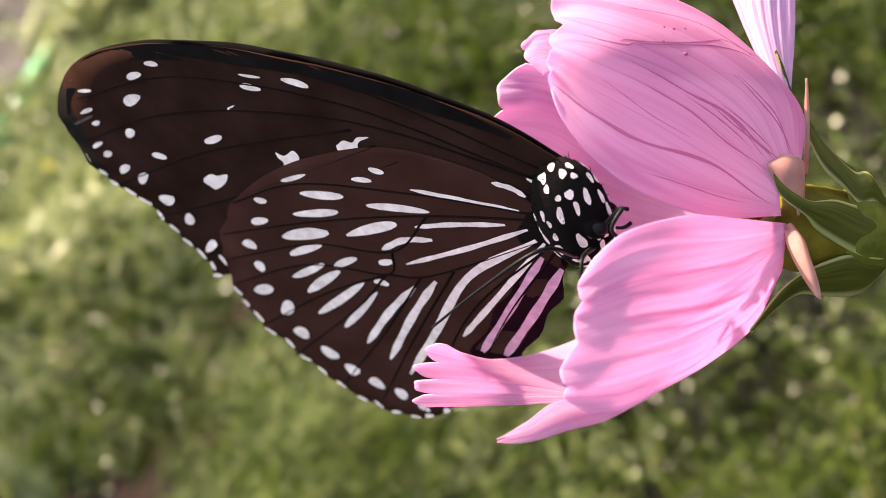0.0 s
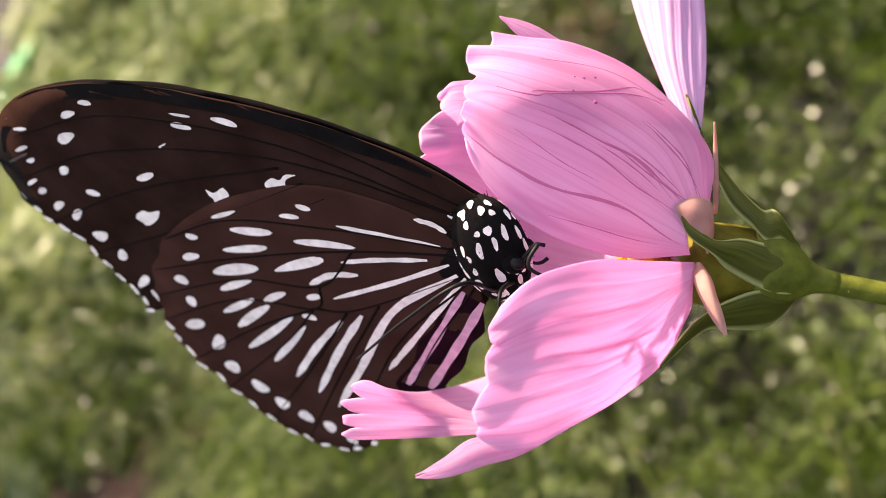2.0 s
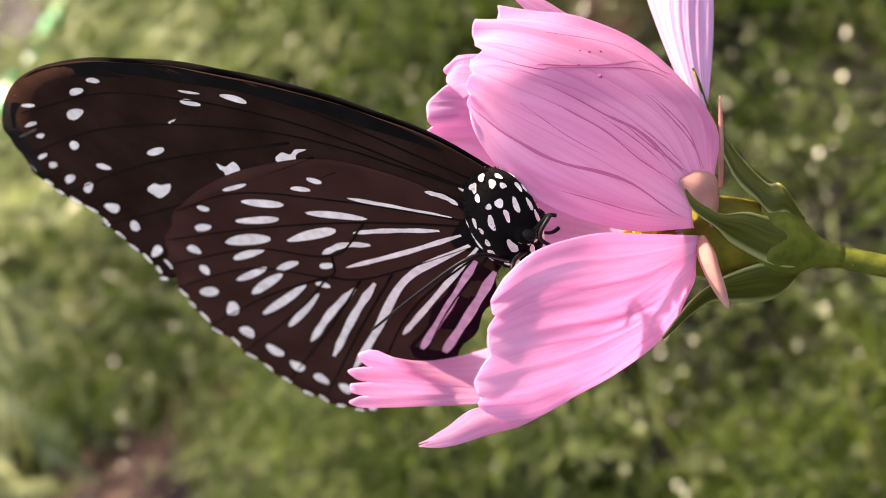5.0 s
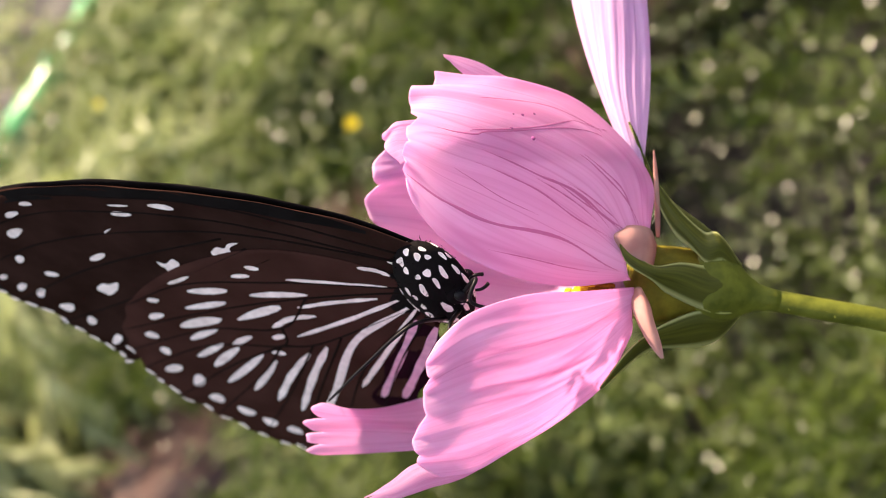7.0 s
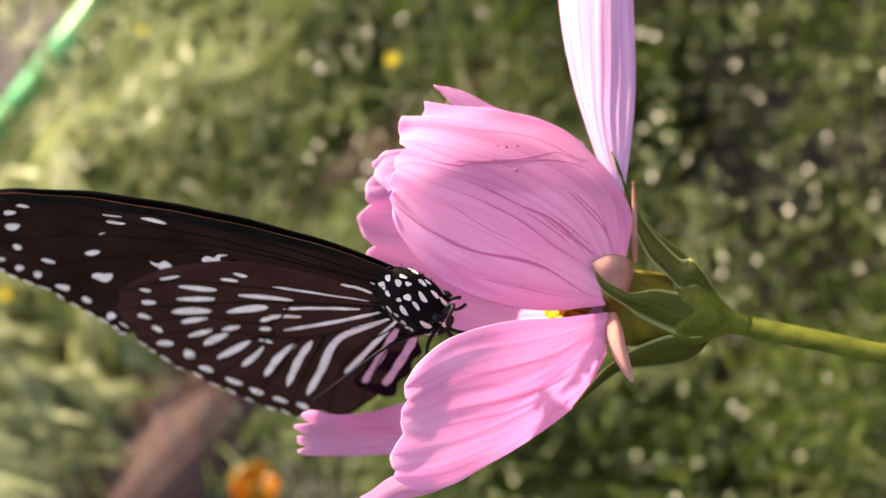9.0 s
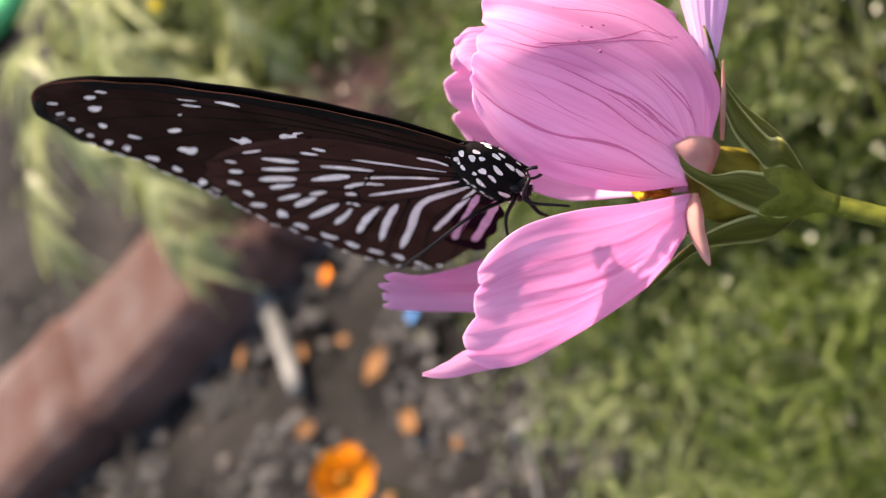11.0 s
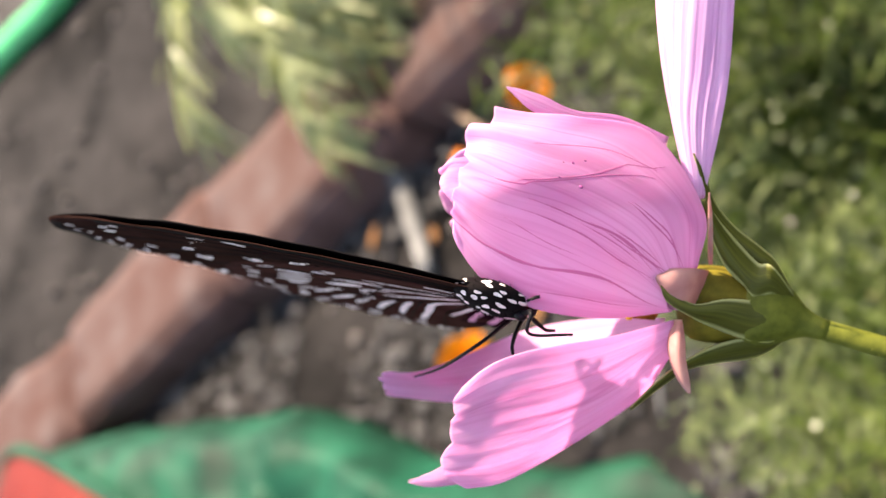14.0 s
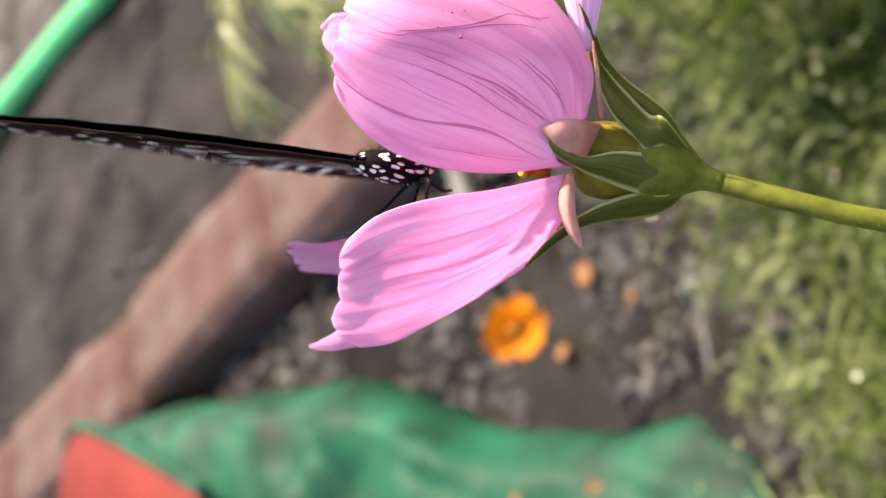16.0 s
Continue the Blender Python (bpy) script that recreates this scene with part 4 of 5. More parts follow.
# body
chunks = [sphere(np.array((-9.4, -11.4, 0.3)) * MM, 1 * MM, 24, 16, (4.3, 7.3, 1.95))]
v, f = join(chunks)
part("thorax", mesh_from("thorax", v, f, BLACK), butterfly, "black thorax dotted with white")
v, f = sphere(np.array((-6.9, -11.2, 0.2)) * MM, 1 * MM, 16, 10, (1.9, 2.1, 1.8))
head = part("head", mesh_from("head", v, f, BLACK), butterfly, "black head dotted with white")
for z in (-1.2, 1.5):
    v, f = sphere(np.array((-5.9, -11.6, z)) * MM, 0.8 * MM, 12, 8, (1, 1, 0.7))
    part("eye", mesh_from("eye", v, f, CHITIN), head, "glossy black eye")
p = spline([(-9, -8, 0.4), (-13, -2, 0.4), (-17, 6, 0.4), (-20, 13, 0.4)], 8) * MM
v, f = tube(p, np.interp(np.linspace(0, 1, len(p)), [0, 0.3, 0.8, 1], [0.36, 0.34, 0.3, 0.15]) * MM, 12)
part("abdomen", mesh_from("abdomen", v, f, BLACK), butterfly, "slim dark abdomen between the wings")
r = np.random.default_rng(11)


def patch(c, axes, n3, size, long):
    """A flat uneven scale patch that follows an ellipsoid."""
    n3 = unit(n3)
    a = unit(np.cross(n3, (0.75, -0.2, 0.1)))
    b = np.cross(n3, a)
    ring = []
    p1, p2 = r.uniform(0, 6.28, 2)
    for k in range(11):
        t = 2 * math.pi * k / 11
        q = size * (1 + 0.16 * math.sin(2 * t + p1) + 0.12 * math.sin(3 * t + p2))
        ring.append(unit(n3 + (a * long * math.cos(t) + b * math.sin(t)) * q))
    v = np.array([n3] + ring) * np.array(axes) * 1.012 + c
    return v * MM, [(0, 1 + k, 1 + (k + 1) % 11) for k in range(11)]


FUR = np.random.default_rng(17)
chunks = []
for k in range(420):
    n3 = unit(FUR.normal(size=3))
    root = n3 * (4.25, 7.2, 1.9) + (-9.4, -11.4, 0.3)
    tip = root + (n3 + 0.5 * FUR.normal(size=3) + (-0.35, 0, 0)) * FUR.uniform(0.15, 0.34)
    chunks.append(tube(np.array([root, (root + tip) / 2 + 0.05 * FUR.normal(size=3), tip]) * MM, [0.05 * MM, 0.04 * MM, 0.015 * MM], 3, False))
v, f = join(chunks)
tagged(part("fur", mesh_from("fur", v, f, BLACK), butterfly, "short black body fur"), kind="stuff")
THORAX, HEAD = np.array((-9.4, -11.4, 0.3)), np.array((-6.9, -11.2, 0.2))
for k in range(88):
    h = 1 - 2 * (k + 0.5) / 88
    a = k * 2.39996
    n3 = unit(np.array([math.sqrt(1 - h * h) * math.cos(a), math.sqrt(1 - h * h) * math.sin(a), h]) + r.normal(size=3) * 0.12)
    if n3[2] > 0.55 or (n3[0] < -0.5 and n3[2] > -0.5):
        continue
    piece("white_dot", patch(THORAX, (4.3, 7.3, 1.95), n3, r.uniform(0.065, 0.115), r.uniform(0.8, 1.5)), WHITE, butterfly)
for k in range(12):
    n3 = unit(r.normal(size=3) - (0, 0, 0.6))
    piece("white_dot", patch(HEAD, (1.9, 2.1, 1.8), n3, 0.14, 1.2), WHITE, head)


def limb(name, pts, r0, r1, label="", n=8):
    p = spline(pts, n) * MM
    v, f = tube(p, np.linspace(r0, r1, len(p)) * MM, 8)
    return part(name, mesh_from(name, v, f, CHITIN), butterfly, label)


limb("leg", [(-9.0, -7, -1.2), (-10.5, -11.6, -5.4), (-16.0, -8, -8.3), (-22.5, -1.6, -9.6)], 0.26, 0.14, "thin black leg")
limb("leg", [(-6.2, -11, -1.0), (-3.4, -14.6, -1.0), (-3.6, -13.4, -3.2), (0.3, -10.6, -2.2)], 0.28, 0.16, "thin black leg")
limb("leg", [(-7.0, -8.5, -1), (-6.6, -10.6, -4.4), (-6.2, -9.6, -6.4)], 0.28, 0.16, "thin black leg")
for way in ([(-5.6, -11.9, 0.3), (-4.9, -12.5, 0.6), (-4.3, -12.6, 0.9), (-3.8, -12.3, 1.2)], [(-5.5, -10.4, 0.4), (-4.9, -9.9, 0.8), (-4.4, -9.8, 1.2), (-3.9, -10.1, 1.6)]):
    limb("antenna", way, 0.15, 0.22, "black clubbed antenna")
limb("leg", [(-6.4, -8.0, -0.6), (-5.2, -5.8, -1.6), (-4.6, -4.2, -1.4)], 0.30, 0.18, "thin black leg")

# ---- the garden bed ----
def ground_mesh():
    n = 170
    xs = np.sign(np.linspace(-1, 1, n)) * np.abs(np.linspace(-1, 1, n)) ** 3.2 * 60 - 0.4
    ys = np.sign(np.linspace(-1, 1, n)) * np.abs(np.linspace(-1, 1, n)) ** 3.2 * 60 + 0.7
    X, Y = np.meshgrid(xs, ys)
    Z = np.empty_like(X)
    for i in range(n):
        for j in range(n):
            Z[i, j] = 0.014 * noise.noise((X[i, j] * 9, Y[i, j] * 9, 0)) + 0.007 * noise.noise((X[i, j] * 34, Y[i, j] * 34, 3))
    v = np.c_[X.ravel(), Y.ravel(), Z.ravel()]
    f = [(i * n + j, i * n + j + 1, (i + 1) * n + j + 1, (i + 1) * n + j) for i in range(n - 1) for j in range(n - 1)]
    return mesh_from("ground", v, f, SOIL)


ground = tagged(new("ground", ground_mesh()), "bare grey-brown garden soil with crumbs", "ground", kind="structure")


def lump(r, seed, seg=7, rings=5, squash=(1, 1, 0.7)):
    g = np.random.default_rng(seed)
    v, f = sphere((0, 0, 0), r, seg, rings, squash)
    return v * (1 + 0.22 * g.normal(size=(len(v), 1))), f


chunks = []
for k in range(1500):
    x, y = rng.uniform(-1.7, 0.1), rng.uniform(0.15, 2.0)
    v, f = lump(0.002 + 0.006 * rng.random() ** 3, k)
    chunks.append((v + (x, y, 0.004), f))
v, f = join(chunks)
tagged(new("soil_crumbs", mesh_from("soil_crumbs", v, f, CLOD)), "loose grey soil crumbs on the ground", "soil", kind="stuff")

chunks = []
for k in range(6500):
    x, y = rng.uniform(-0.92, -0.29), rng.uniform(0.33, 0.80)
    if noise.noise((x * 11, y * 11, 9)) < -0.12:
        continue
    v, f = lump(0.0015 + 0.0045 * rng.random() ** 3, 5000 + k)
    chunks.append((v + (x, y, 0.005), f))
v, f = join(chunks)
tagged(new("ash_crumbs", mesh_from("ash_crumbs", v, f, ASH)), "pale ash-grey crumbs on the dark bed", "soil", kind="stuff")

# brick edging between bed and path
bricks = empty("brick_edging", Matrix(), "row of weathered red bricks set on edge along the bed", "edging", kind="structure")


def brick_mesh(seed):
    """A worn brick: rounded, chipped edges and a slightly uneven face."""
    bm = bmesh.new()
    bmesh.ops.create_cube(bm, size=1, matrix=Matrix.Diagonal((0.247, 0.138, 0.15, 1)))
    bmesh.ops.bevel(bm, geom=bm.edges[:], offset=0.007, segments=2, affect="EDGES")
    bmesh.ops.subdivide_edges(bm, edges=[e for e in bm.edges if e.calc_length() > 0.05], cuts=5, use_grid_fill=True)
    for v in bm.verts:
        rim = (abs(v.co.y) > 0.05) + (abs(v.co.z) > 0.06)
        wear = (0.0015 + 0.0025 * rim) * (0.5 + noise.noise(v.co * 15 + Vector((seed * 7.0, 0, 0))))
        v.co.y, v.co.z = v.co.y * (1 - wear / 0.07), v.co.z * (1 - wear / 0.07)
    me = bpy.data.meshes.new("brick")
    bm.to_mesh(me)
    bm.free()
    me.polygons.foreach_set("use_smooth", [True] * len(me.polygons))
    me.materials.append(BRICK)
    return me


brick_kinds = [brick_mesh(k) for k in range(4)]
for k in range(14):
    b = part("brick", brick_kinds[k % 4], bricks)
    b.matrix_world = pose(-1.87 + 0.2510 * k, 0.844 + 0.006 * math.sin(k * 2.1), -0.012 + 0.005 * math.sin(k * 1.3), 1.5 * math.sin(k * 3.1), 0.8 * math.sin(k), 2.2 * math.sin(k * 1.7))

# hose lying on the path
p = spline([(-2.6, 1.53, 0.02), (-1.73, 1.53, 0.02), (-1.155, 1.497, 0.02), (-1.005, 1.478, 0.02), (-0.842, 1.485, 0.02), (-0.60, 1.495, 0.02), (-0.37, 1.52, 0.02), (-0.24, 1.562, 0.02), (-0.08, 1.63, 0.02), (0.6, 1.75, 0.02)], 14)
v, f = tube(p, 0.0195, 16)
tagged(new("garden_hose", mesh_from("garden_hose", v, f, HOSE)), "glossy green garden hose lying on the soil", "hose")


# ---- foliage ----
def thread_leaf(base, way, length, r, droop, out, width=0.0011):
    """One feathery leaf: a rachis with paired threads, as narrow two-part ribbons."""
    n = 9
    t = np.linspace(0, 1, n)
    w = unit(way)
    p = base + w * length * t[:, None] + np.array([0, 0, -1]) * droop * length * (t ** 2)[:, None]
    out.append((p, width * 1.1))
    for k in range(2, n):
        for s in (-1, 1):
            side = unit(np.cross(w, (0, 0, 1)) * s + 0.55 * w + r.normal(size=3) * 0.28)
            l = length * (0.42 - 0.03 * k) * r.uniform(0.7, 1.2)
            q = p[k] + side * l * np.linspace(0, 1, 3)[:, None] + np.array([0, 0, -0.25]) * l * (np.linspace(0, 1, 3) ** 2)[:, None]
            out.append((q, width))
            if k < 7:
                for m in (0.45, 0.75):
                    s2 = unit(side + r.normal(size=3) * 0.6)
                    b2 = p[k] + side * l * m
                    out.append((b2 + s2 * l * 0.4 * np.linspace(0, 1, 2)[:, None], width * 0.9))


def ribbons(lines, r):
    vs, fs, n = [], [], 0
    for p, w in lines:
        t = unit(np.gradient(p, axis=0))
        s = unit(np.cross(t, unit(r.normal(size=3))))
        wd = w * np.linspace(1, 0.5, len(p))[:, None]
        vs.append(np.stack([p - s * wd, p + s * wd], axis=1).reshape(-1, 3))
        for i in range(len(p) - 1):
            fs.append((n + 2 * i, n + 2 * i + 1, n + 2 * i + 3, n + 2 * i + 2))
        n += 2 * len(p)
    return np.vstack(vs), fs


def plant(x, y, height, leaves, seed, mat, lean=(0, 0), droop=0.35, length=(0.07, 0.15), width=0.0011):
    r = np.random.default_rng(seed)
    ob = empty("cosmos_plant", pose(x, y, 0), "feathery green cosmos plant growing from the bed" if mat is LEAF else "feathery cosmos plant beside the bricks, sunlight painted into its pale leaves", "plant", "cosmos plants")
    top = np.array([lean[0], lean[1], height])
    st = spline([(0, 0, -0.01), top * 0.4 + (0.01, 0, 0), top * 0.75 + (0, 0.012, 0), top], 5)
    v, f = tube(st, np.linspace(0.0035, 0.0012, len(st)), 6)
    part("stalk", mesh_from("stalk", v, f, STALK), ob)
    lines = []
    for k in range(leaves):
        h = r.uniform(0.12, 1.0)
        b = st[min(int(h * (len(st) - 1)), len(st) - 1)]
        a = r.uniform(0, 6.283)
        thread_leaf(b, (math.cos(a), math.sin(a), r.uniform(-0.1, 0.9)), r.uniform(*length), r, droop * r.uniform(0.5, 1.5), lines, width)
    v, f = ribbons(lines, r)
    tagged(part("leaves", mesh_from("leaves", v, f, mat, smooth=False), ob, "fine thread-like leaves"), kind="stuff")
    return ob


r = np.random.default_rng(21)
protos = [plant(0.2 + 0.1 * k, 0.3 + 0.07 * k, 0.15 + 0.025 * k, 15, 100 + k, LEAF) for k in range(6)]
pale = [plant(x, y, h, 20, 300 + k, LEAF_SUNLIT, droop=0.7, length=(0.09, 0.17), width=0.0019) for k, (x, y, h) in enumerate([(-0.50, 1.12, 0.16), (-0.45, 1.10, 0.18), (-0.36, 1.00, 0.18), (-0.32, 1.04, 0.18)])]

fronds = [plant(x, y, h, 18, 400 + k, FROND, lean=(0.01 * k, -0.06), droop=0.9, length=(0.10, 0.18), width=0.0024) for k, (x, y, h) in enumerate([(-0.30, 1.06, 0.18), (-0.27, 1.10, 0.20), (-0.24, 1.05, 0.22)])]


def arching_frond(x, y, seed, reach, height, turn):
    """A long arching leaf stalk with pairs of narrow blades that hang from it."""
    q = np.random.default_rng(seed)
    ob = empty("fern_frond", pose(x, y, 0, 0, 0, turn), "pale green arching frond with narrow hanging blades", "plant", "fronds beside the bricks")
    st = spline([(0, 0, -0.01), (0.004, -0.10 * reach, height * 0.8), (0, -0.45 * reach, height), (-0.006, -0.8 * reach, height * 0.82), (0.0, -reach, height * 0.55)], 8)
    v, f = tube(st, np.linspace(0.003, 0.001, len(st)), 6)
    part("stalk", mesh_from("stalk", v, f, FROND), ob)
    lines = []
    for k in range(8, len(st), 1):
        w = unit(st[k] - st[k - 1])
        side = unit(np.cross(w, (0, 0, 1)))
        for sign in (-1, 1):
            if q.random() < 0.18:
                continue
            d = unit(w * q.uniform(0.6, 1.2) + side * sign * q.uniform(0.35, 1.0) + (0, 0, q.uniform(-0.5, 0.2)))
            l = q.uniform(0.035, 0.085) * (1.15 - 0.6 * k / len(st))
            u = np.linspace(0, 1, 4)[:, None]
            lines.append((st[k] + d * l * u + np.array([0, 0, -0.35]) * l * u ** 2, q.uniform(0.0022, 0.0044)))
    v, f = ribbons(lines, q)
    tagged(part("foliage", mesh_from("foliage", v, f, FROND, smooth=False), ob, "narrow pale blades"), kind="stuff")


FR = np.random.default_rng(64)
for k in range(26):
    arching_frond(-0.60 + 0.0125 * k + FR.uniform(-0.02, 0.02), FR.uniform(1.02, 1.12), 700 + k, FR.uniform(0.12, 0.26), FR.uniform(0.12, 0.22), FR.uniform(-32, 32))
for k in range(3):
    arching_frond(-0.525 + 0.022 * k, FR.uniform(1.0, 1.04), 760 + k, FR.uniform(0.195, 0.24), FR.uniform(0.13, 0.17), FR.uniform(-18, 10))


def more(kinds, count, x0, x1, y0, y1):
    for k in range(count):
        copy_thing(kinds[k % len(kinds)], pose(r.uniform(x0, x1), r.uniform(y0, y1), r.uniform(-0.02, 0.0), 0, 0, r.uniform(0, 360)))


# the bed in front of the bricks, and the growth that hides them further along
wisps = [plant(x, y, 0.15 + 0.03 * k, 11, 500 + k, LEAF_SUNLIT, droop=0.5, length=(0.07, 0.13), width=0.0010) for k, (x, y) in enumerate([(-0.24, 0.40), (-0.20, 0.30), (-0.17, 0.52)])]
more(protos, 10, -0.10, 0.55, 0.22, 0.50)
more(protos, 14, -0.14, 0.55, 0.50, 0.74)
more(protos, 26, 0.0, 0.55, 0.74, 1.02)
more(protos, 4, -0.30, -0.02, 0.80, 0.92)
more(protos, 4, -0.46, -0.34, 1.04, 1.16)
more(pale, 15, -0.22, 0.04, 0.94, 1.14)
more(pale, 3, -0.28, -0.20, 0.98, 1.08)
more(fronds, 5, -0.12, 0.12, 1.00, 1.14)
more(pale, 9, -0.12, 0.12, 0.94, 1.12)
more(pale, 8, -0.16, 0.02, 1.06, 1.26)
more(pale, 16, 0.0, 0.26, 1.05, 1.32)
more(pale, 4, -0.46, -0.32, 1.00, 1.12)
more(fronds, 9, -0.22, 0.06, 1.12, 1.38)
more(pale, 10, -0.24, 0.06, 1.12, 1.38)
more(wisps, 6, -0.24, -0.12, 0.20, 0.46)
more(protos, 6, -0.22, -0.10, 0.48, 0.68)
more(wisps, 7, -0.22, -0.10, 0.50, 0.70)
more(pale, 7, -0.20, -0.06, 0.46, 0.68)
more(protos, 7, -0.20, -0.02, 0.08, 0.46)


def undergrowth(n, x0, x1, y0, y1, seed, mat):
    """Short blades and weeds between the plants, one joined sheet of ribbons."""
    q = np.random.default_rng(seed)
    b = np.c_[q.uniform(x0, x1, n), q.uniform(y0, y1, n), np.zeros(n)]
    keep = np.array([noise.noise((x * 8, y * 8, 5)) > (0.28 if x > -0.02 and y < 0.52 else 0.16 if x > 0.0 and y < 0.75 else -0.05) for x, y, _ in b])
    b = b[keep]
    n = len(b)
    d = unit(np.c_[q.normal(size=(n, 2)) * 0.6, np.ones(n)])
    l = q.uniform(0.02, 0.07, n)[:, None]
    s = unit(np.cross(d, unit(q.normal(size=(n, 3))))) * q.uniform(0.0008, 0.0022, n)[:, None]
    m1 = b + d * l * 0.55
    tip = b + d * l + np.c_[q.normal(size=(n, 2)) * 0.012, -0.012 * q.random(n)]
    v = np.stack([b - s, b + s, m1 - s, m1 + s, tip], axis=1).reshape(-1, 3)
    f = []
    for k in range(n):
        o = 5 * k
        f += [(o, o + 1, o + 3, o + 2), (o + 2, o + 3, o + 4)]
    return mesh_from("undergrowth", v, f, mat)


tagged(new("undergrowth", undergrowth(12000, -0.18, 0.7, 0.05, 1.25, 4, LEAF)), "short green weeds and blades covering the bed", "grass", kind="stuff")
tagged(new("undergrowth", undergrowth(700, -0.29, -0.15, 0.05, 1.25, 6, LEAF_SUNLIT)), "short pale weeds at the edge of the bed, sunlight painted into their colour", "grass", kind="stuff")


def scatter_glints(n, seed):
    """Tiny glossy flakes, mostly facing up, added to throw sun glints towards the camera."""
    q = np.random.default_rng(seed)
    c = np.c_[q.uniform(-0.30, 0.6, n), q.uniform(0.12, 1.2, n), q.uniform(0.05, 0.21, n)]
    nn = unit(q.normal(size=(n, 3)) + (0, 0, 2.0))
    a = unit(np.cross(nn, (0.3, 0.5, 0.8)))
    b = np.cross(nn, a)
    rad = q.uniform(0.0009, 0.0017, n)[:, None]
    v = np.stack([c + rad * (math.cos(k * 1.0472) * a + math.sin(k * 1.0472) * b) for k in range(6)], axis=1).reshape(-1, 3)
    return mesh_from("glint_flakes", v, [tuple(range(6 * k, 6 * k + 6)) for k in range(n)], GLINT, smooth=False)


tagged(new("glint_flakes", scatter_glints(15000, 12)), "tiny loose glossy flakes added among the plants for sun glints", "leaf", kind="stuff")


# ---- things on the bed ----
def bloom(x, y, z, radius, mat, name, label, seed, tilt):
    ob = empty(name, pose(x, y, z, *tilt), label, "flower")
    g = np.random.default_rng(seed)
    for k in range(8):
        a = 2 * math.pi * k / 8 + g.uniform(-0.16, 0.16)
        full, lift = g.uniform(0.78, 1.08), g.uniform(-0.1, 0.45)
        v, f = [], []
        for i in range(6):
            u = i / 5
            for j in range(5):
                w = (j / 4 - 0.5) * radius * 0.75 * math.sin(0.35 + 2.2 * u)
                rad = radius * full * (0.12 + 0.88 * u) * (1 - 0.05 * (j % 2))
                v.append((rad * math.cos(a) - w * math.sin(a), rad * math.sin(a) + w * math.cos(a), radius * (0.1 * math.sin(3 * u) + lift * u * u) + 0.05 * radius * g.normal() * u))
        f = [(i * 5 + j, i * 5 + j + 1, (i + 1) * 5 + j + 1, (i + 1) * 5 + j) for i in range(5) for j in range(4)]
        part("petal", mesh_from("petal", v, f, mat), ob)
    v, f = sphere((0, 0, radius * 0.1), radius * 0.22, 10, 6)
    part("flower_centre", mesh_from("flower_centre", v, f, POLLEN if mat is YELLOW else ANTHER), ob)
    p = spline([(0, 0, 0), (0.003, 0, -z * 0.4), (0, 0.004, -z * 0.8), (0, 0, -z)], 5)
    inv = pose(0, 0, 0, *tilt).inverted().to_3x3()
    v, f = tube(np.array([inv @ Vector(q) for q in p]), 0.0016, 6)
    part("stalk", mesh_from("stalk", v, f, STALK), ob)
    return ob


bloom(-0.460, 0.488, 0.10, 0.022, ORANGE, "orange_flower", "single orange flower on a thin stalk", 1, (46, 24, 0))
bloom(-0.349, 0.673, 0.08, 0.020, ORANGE, "orange_flower", "single orange flower on a thin stalk", 2, (40, 50, 0))


def stick(name, a, b, r, mat, label):
    p = spline([a, (np.array(a) * 0.6 + np.array(b) * 0.4 + (0.004, 0.004, 0.003)), b], 6)
    v, f = tube(p, np.linspace(r, r * 0.7, len(p)), 8)
    tagged(new(name, mesh_from(name, v, f, mat)), label, "stick")


stick("dry_twig", (-0.535, 0.905, 0.062), (-0.428, 0.722, 0.01), 0.004, TWIG, "dry brown twig lying on the soil")
stick("bleached_stick", (-0.542, 0.800, 0.012), (-0.537, 0.662, 0.012), 0.011, PALE_TWIG, "pale bleached stick lying on dark soil")


# pale curled dry blade standing out of the bed
p = spline([(-0.338, 0.451, 0.0), (-0.354, 0.454, 0.05), (-0.334, 0.447, 0.066), (-0.347, 0.432, 0.052), (-0.367, 0.402, 0.035)], 7)
v, f = tube(p, np.linspace(0.0032, 0.0016, len(p)), 8)
tagged(new("dry_grass_blade", mesh_from("dry_grass_blade", v, f, PALE_TWIG)), "pale curled dry grass blade rising from the bed", "grass blade")


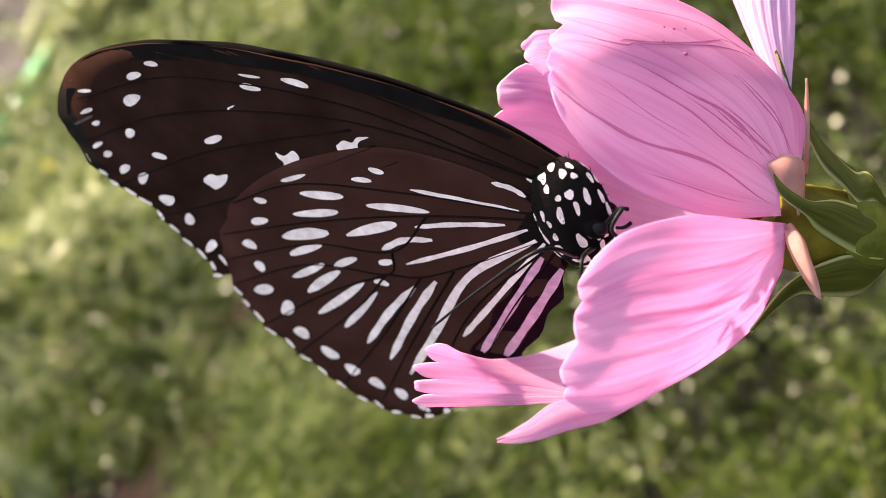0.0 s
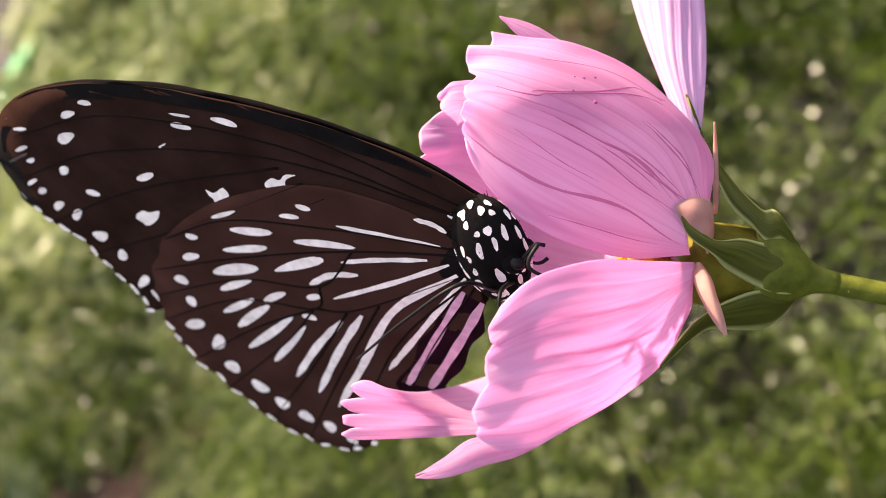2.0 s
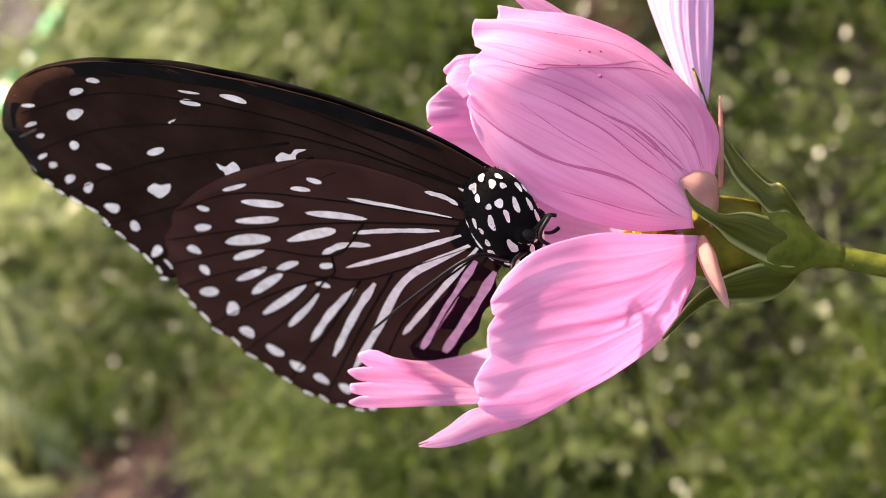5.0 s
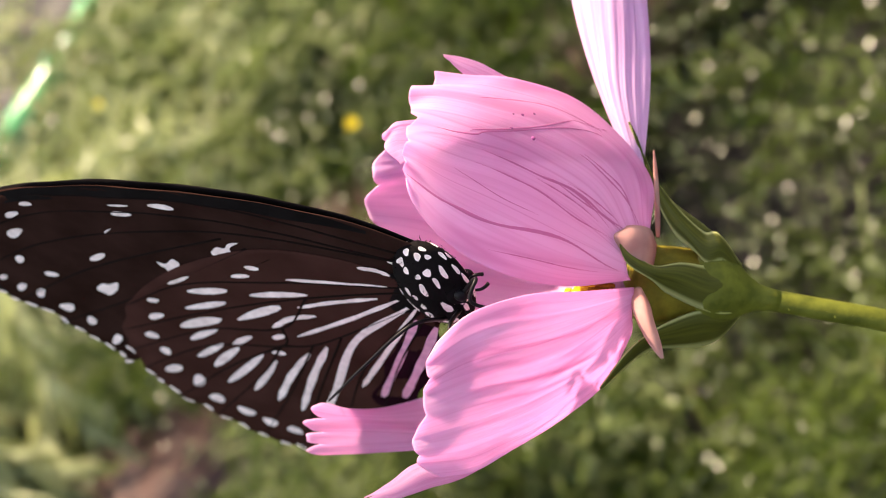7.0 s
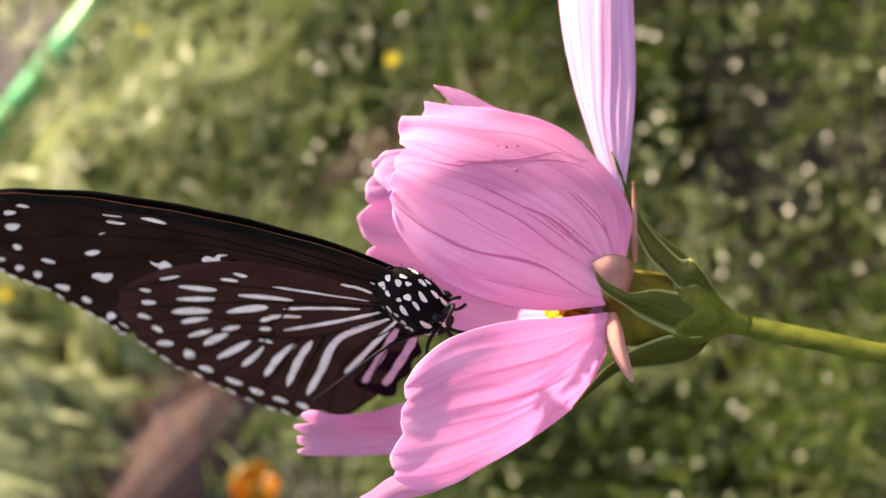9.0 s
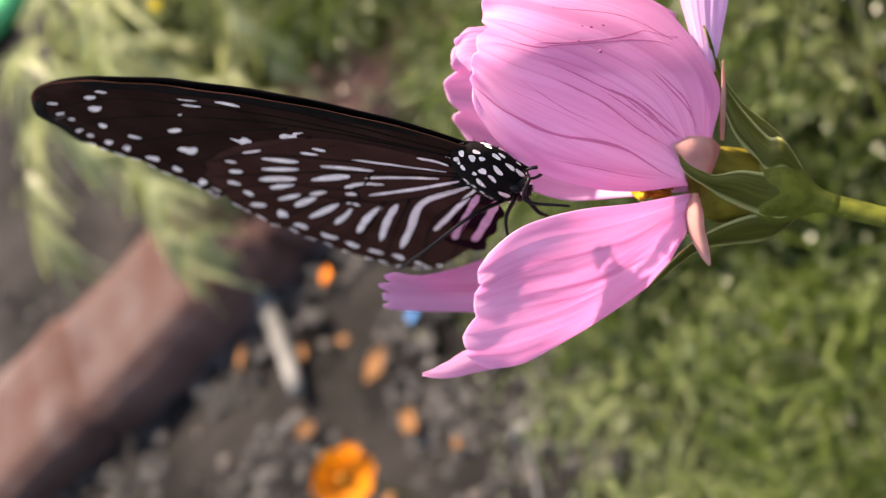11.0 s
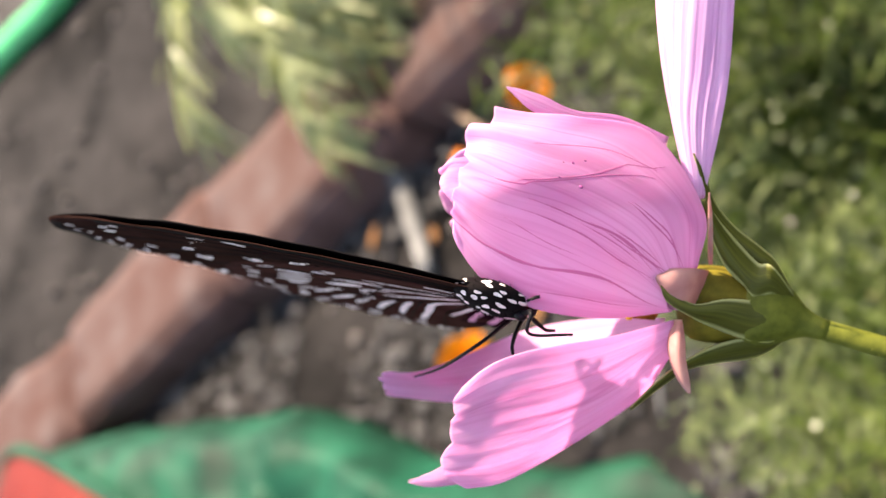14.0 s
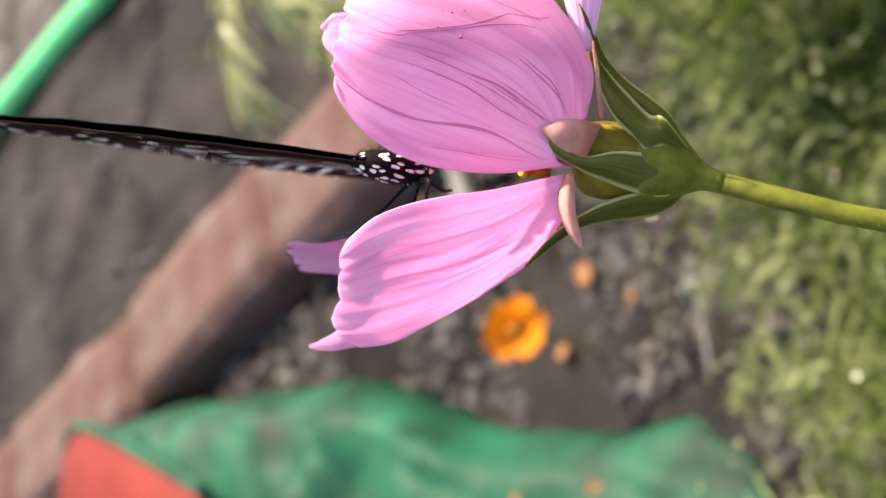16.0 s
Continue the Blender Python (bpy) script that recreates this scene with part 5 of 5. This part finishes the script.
# crumpled green sack lying on the bed
def sack_mesh():
    nx, ny = 90, 60
    xs = np.linspace(-1.16, -0.36, nx)
    far = np.interp(xs, [-1.16, -1.06, -0.99, -0.82, -0.76, -0.67, -0.62, -0.57, -0.52, -0.47, -0.39, -0.36], [0.63, 0.725, 0.715, 0.640, 0.608, 0.555, 0.518, 0.472, 0.432, 0.398, 0.358, 0.32])
    high = np.interp(xs, [-1.16, -1.05, -0.85, -0.62, -0.55, -0.36], [0.05, 0.085, 0.10, 0.062, 0.040, 0.018])
    v = []
    for i, x in enumerate(xs):
        for j in range(ny):
            s = j / (ny - 1)
            y = far[i] - s * 0.42
            e = min(1, s / 0.10) ** 0.5 * (1 - 0.55 * s)
            fold = 0.026 * noise.noise((x * 9, y * 9 + x * 4, 1)) + 0.016 * abs(noise.noise((x * 26, y * 20, 2)))
            ridge = 0.014 * math.exp(-((x + 0.66 + 0.35 * (s - 0.1)) / 0.018) ** 2) - 0.012 * math.exp(-((x + 0.625 + 0.35 * (s - 0.1)) / 0.022) ** 2)
            v.append((1.036 * x + 0.01 * noise.noise((y * 12, x * 12, 4)), 1.112 * y + 0.012 * noise.noise((x * 14, 3, s * 3)), max(0.008, high[i] * e + (fold + ridge) * min(1, s * 8)) if s > 0 else 0.0))
    f = [(i * ny + j, (i + 1) * ny + j, (i + 1) * ny + j + 1, i * ny + j + 1) for i in range(nx - 1) for j in range(ny - 1)]
    return mesh_from("body", v, f, SACK)


sack = empty("plastic_sack", Matrix(), "crumpled green plastic sack, red inside, lying on the soil", "sack")
o = part("body", sack_mesh(), sack)
so = o.modifiers.new("thickness", "SOLIDIFY")
so.thickness = 0.0012
rim = spline([(-1.030, 0.600, 0.085), (-1.010, 0.655, 0.100), (-0.968, 0.648, 0.112), (-0.911, 0.603, 0.118), (-0.857, 0.550, 0.116), (-0.800, 0.490, 0.105)], 8) * (1.036, 1.112, 1.0) + (0, 0.028, 0)
v, f = tube(rim, 0.006, 8)
part("hem", mesh_from("hem", v, f, SACK), sack, "pale green rolled hem")
low = rim + np.array([-0.06, -0.13, -0.045])
n = len(rim)
v = np.vstack([rim * (1 - t) + low * t + np.array([0, 0, 0.02 * math.sin(3.1 * t)]) for t in np.linspace(0, 1, 7)])
f = [(k * n + i, k * n + i + 1, (k + 1) * n + i + 1, (k + 1) * n + i) for k in range(6) for i in range(n - 1)]
part("lining", mesh_from("lining", v, f, RED), sack, "brick-red inner face")


# fallen leaves and bits
def dry_leaf(x, y, z, size, seed, mat, name, label, category):
    g2 = np.random.default_rng(seed)
    v = [(size * (u - 0.5) * 2, size * w * 0.55 * math.sin(math.pi * min(0.97, max(0.05, u))), size * (0.25 * (u - 0.5) ** 2 + 0.15 * w * w + 0.05 * g2.normal())) for u in np.linspace(0, 1, 7) for w in (-1, -0.5, 0, 0.5, 1)]
    f = [(i * 5 + j, i * 5 + j + 1, (i + 1) * 5 + j + 1, (i + 1) * 5 + j) for i in range(6) for j in range(4)]
    o = tagged(new(name, mesh_from(name, v, f, mat)), label, category, name + "s on the bed")
    o.matrix_world = pose(x, y, z, g2.uniform(-25, 25), g2.uniform(-25, 25), g2.uniform(0, 360))


for k, (x, y) in enumerate([(-0.46, 0.60), (-0.52, 0.56), (-0.44, 0.56), (-0.50, 0.62), (-0.56, 0.66), (-0.43, 0.50), (-0.40, 0.46), (-0.47, 0.46)]):
    dry_leaf(1.035 * x, 1.11 * y, 0.016, 0.008 + 0.004 * (k % 3), k, DRY, "dry_leaf", "small curled brown dry leaf", "leaf")
dry_leaf(-0.408, 0.634, 0.016, 0.009, 90, BLUE, "blue_scrap", "small crumpled scrap of blue plastic on the soil", "litter")
dry_leaf(-0.470, 0.735, 0.016, 0.009, 91, ORANGE, "fallen_orange_petal", "orange petal lying on the dark soil", "petal")
for k, (x, y, z) in enumerate([(-0.52, 0.36, 0.06), (-0.50, 0.33, 0.055), (-0.46, 0.34, 0.05), (-0.44, 0.30, 0.045), (-0.57, 0.38, 0.075), (-0.41, 0.28, 0.04)]):
    dry_leaf(1.03 * x, 1.112 * y, z, 0.007, 40 + k, YELLOW if k % 2 else DRY, "fallen_petal", "small withered petal lying on the green sack", "petal")
for k, (x, y, z) in enumerate([(-0.05, 0.72, 0.22), (-0.20, 1.05, 0.20), (-0.40, 0.88, 0.22)]):
    bloom(x, y, z, 0.0045, YELLOW, "yellow_flower", "tiny yellow flower among the green leaves", 60 + k, (40, 8 * k, 0))


def motions():
    walk(butterfly, BUTTERFLY_PATH)


motions()
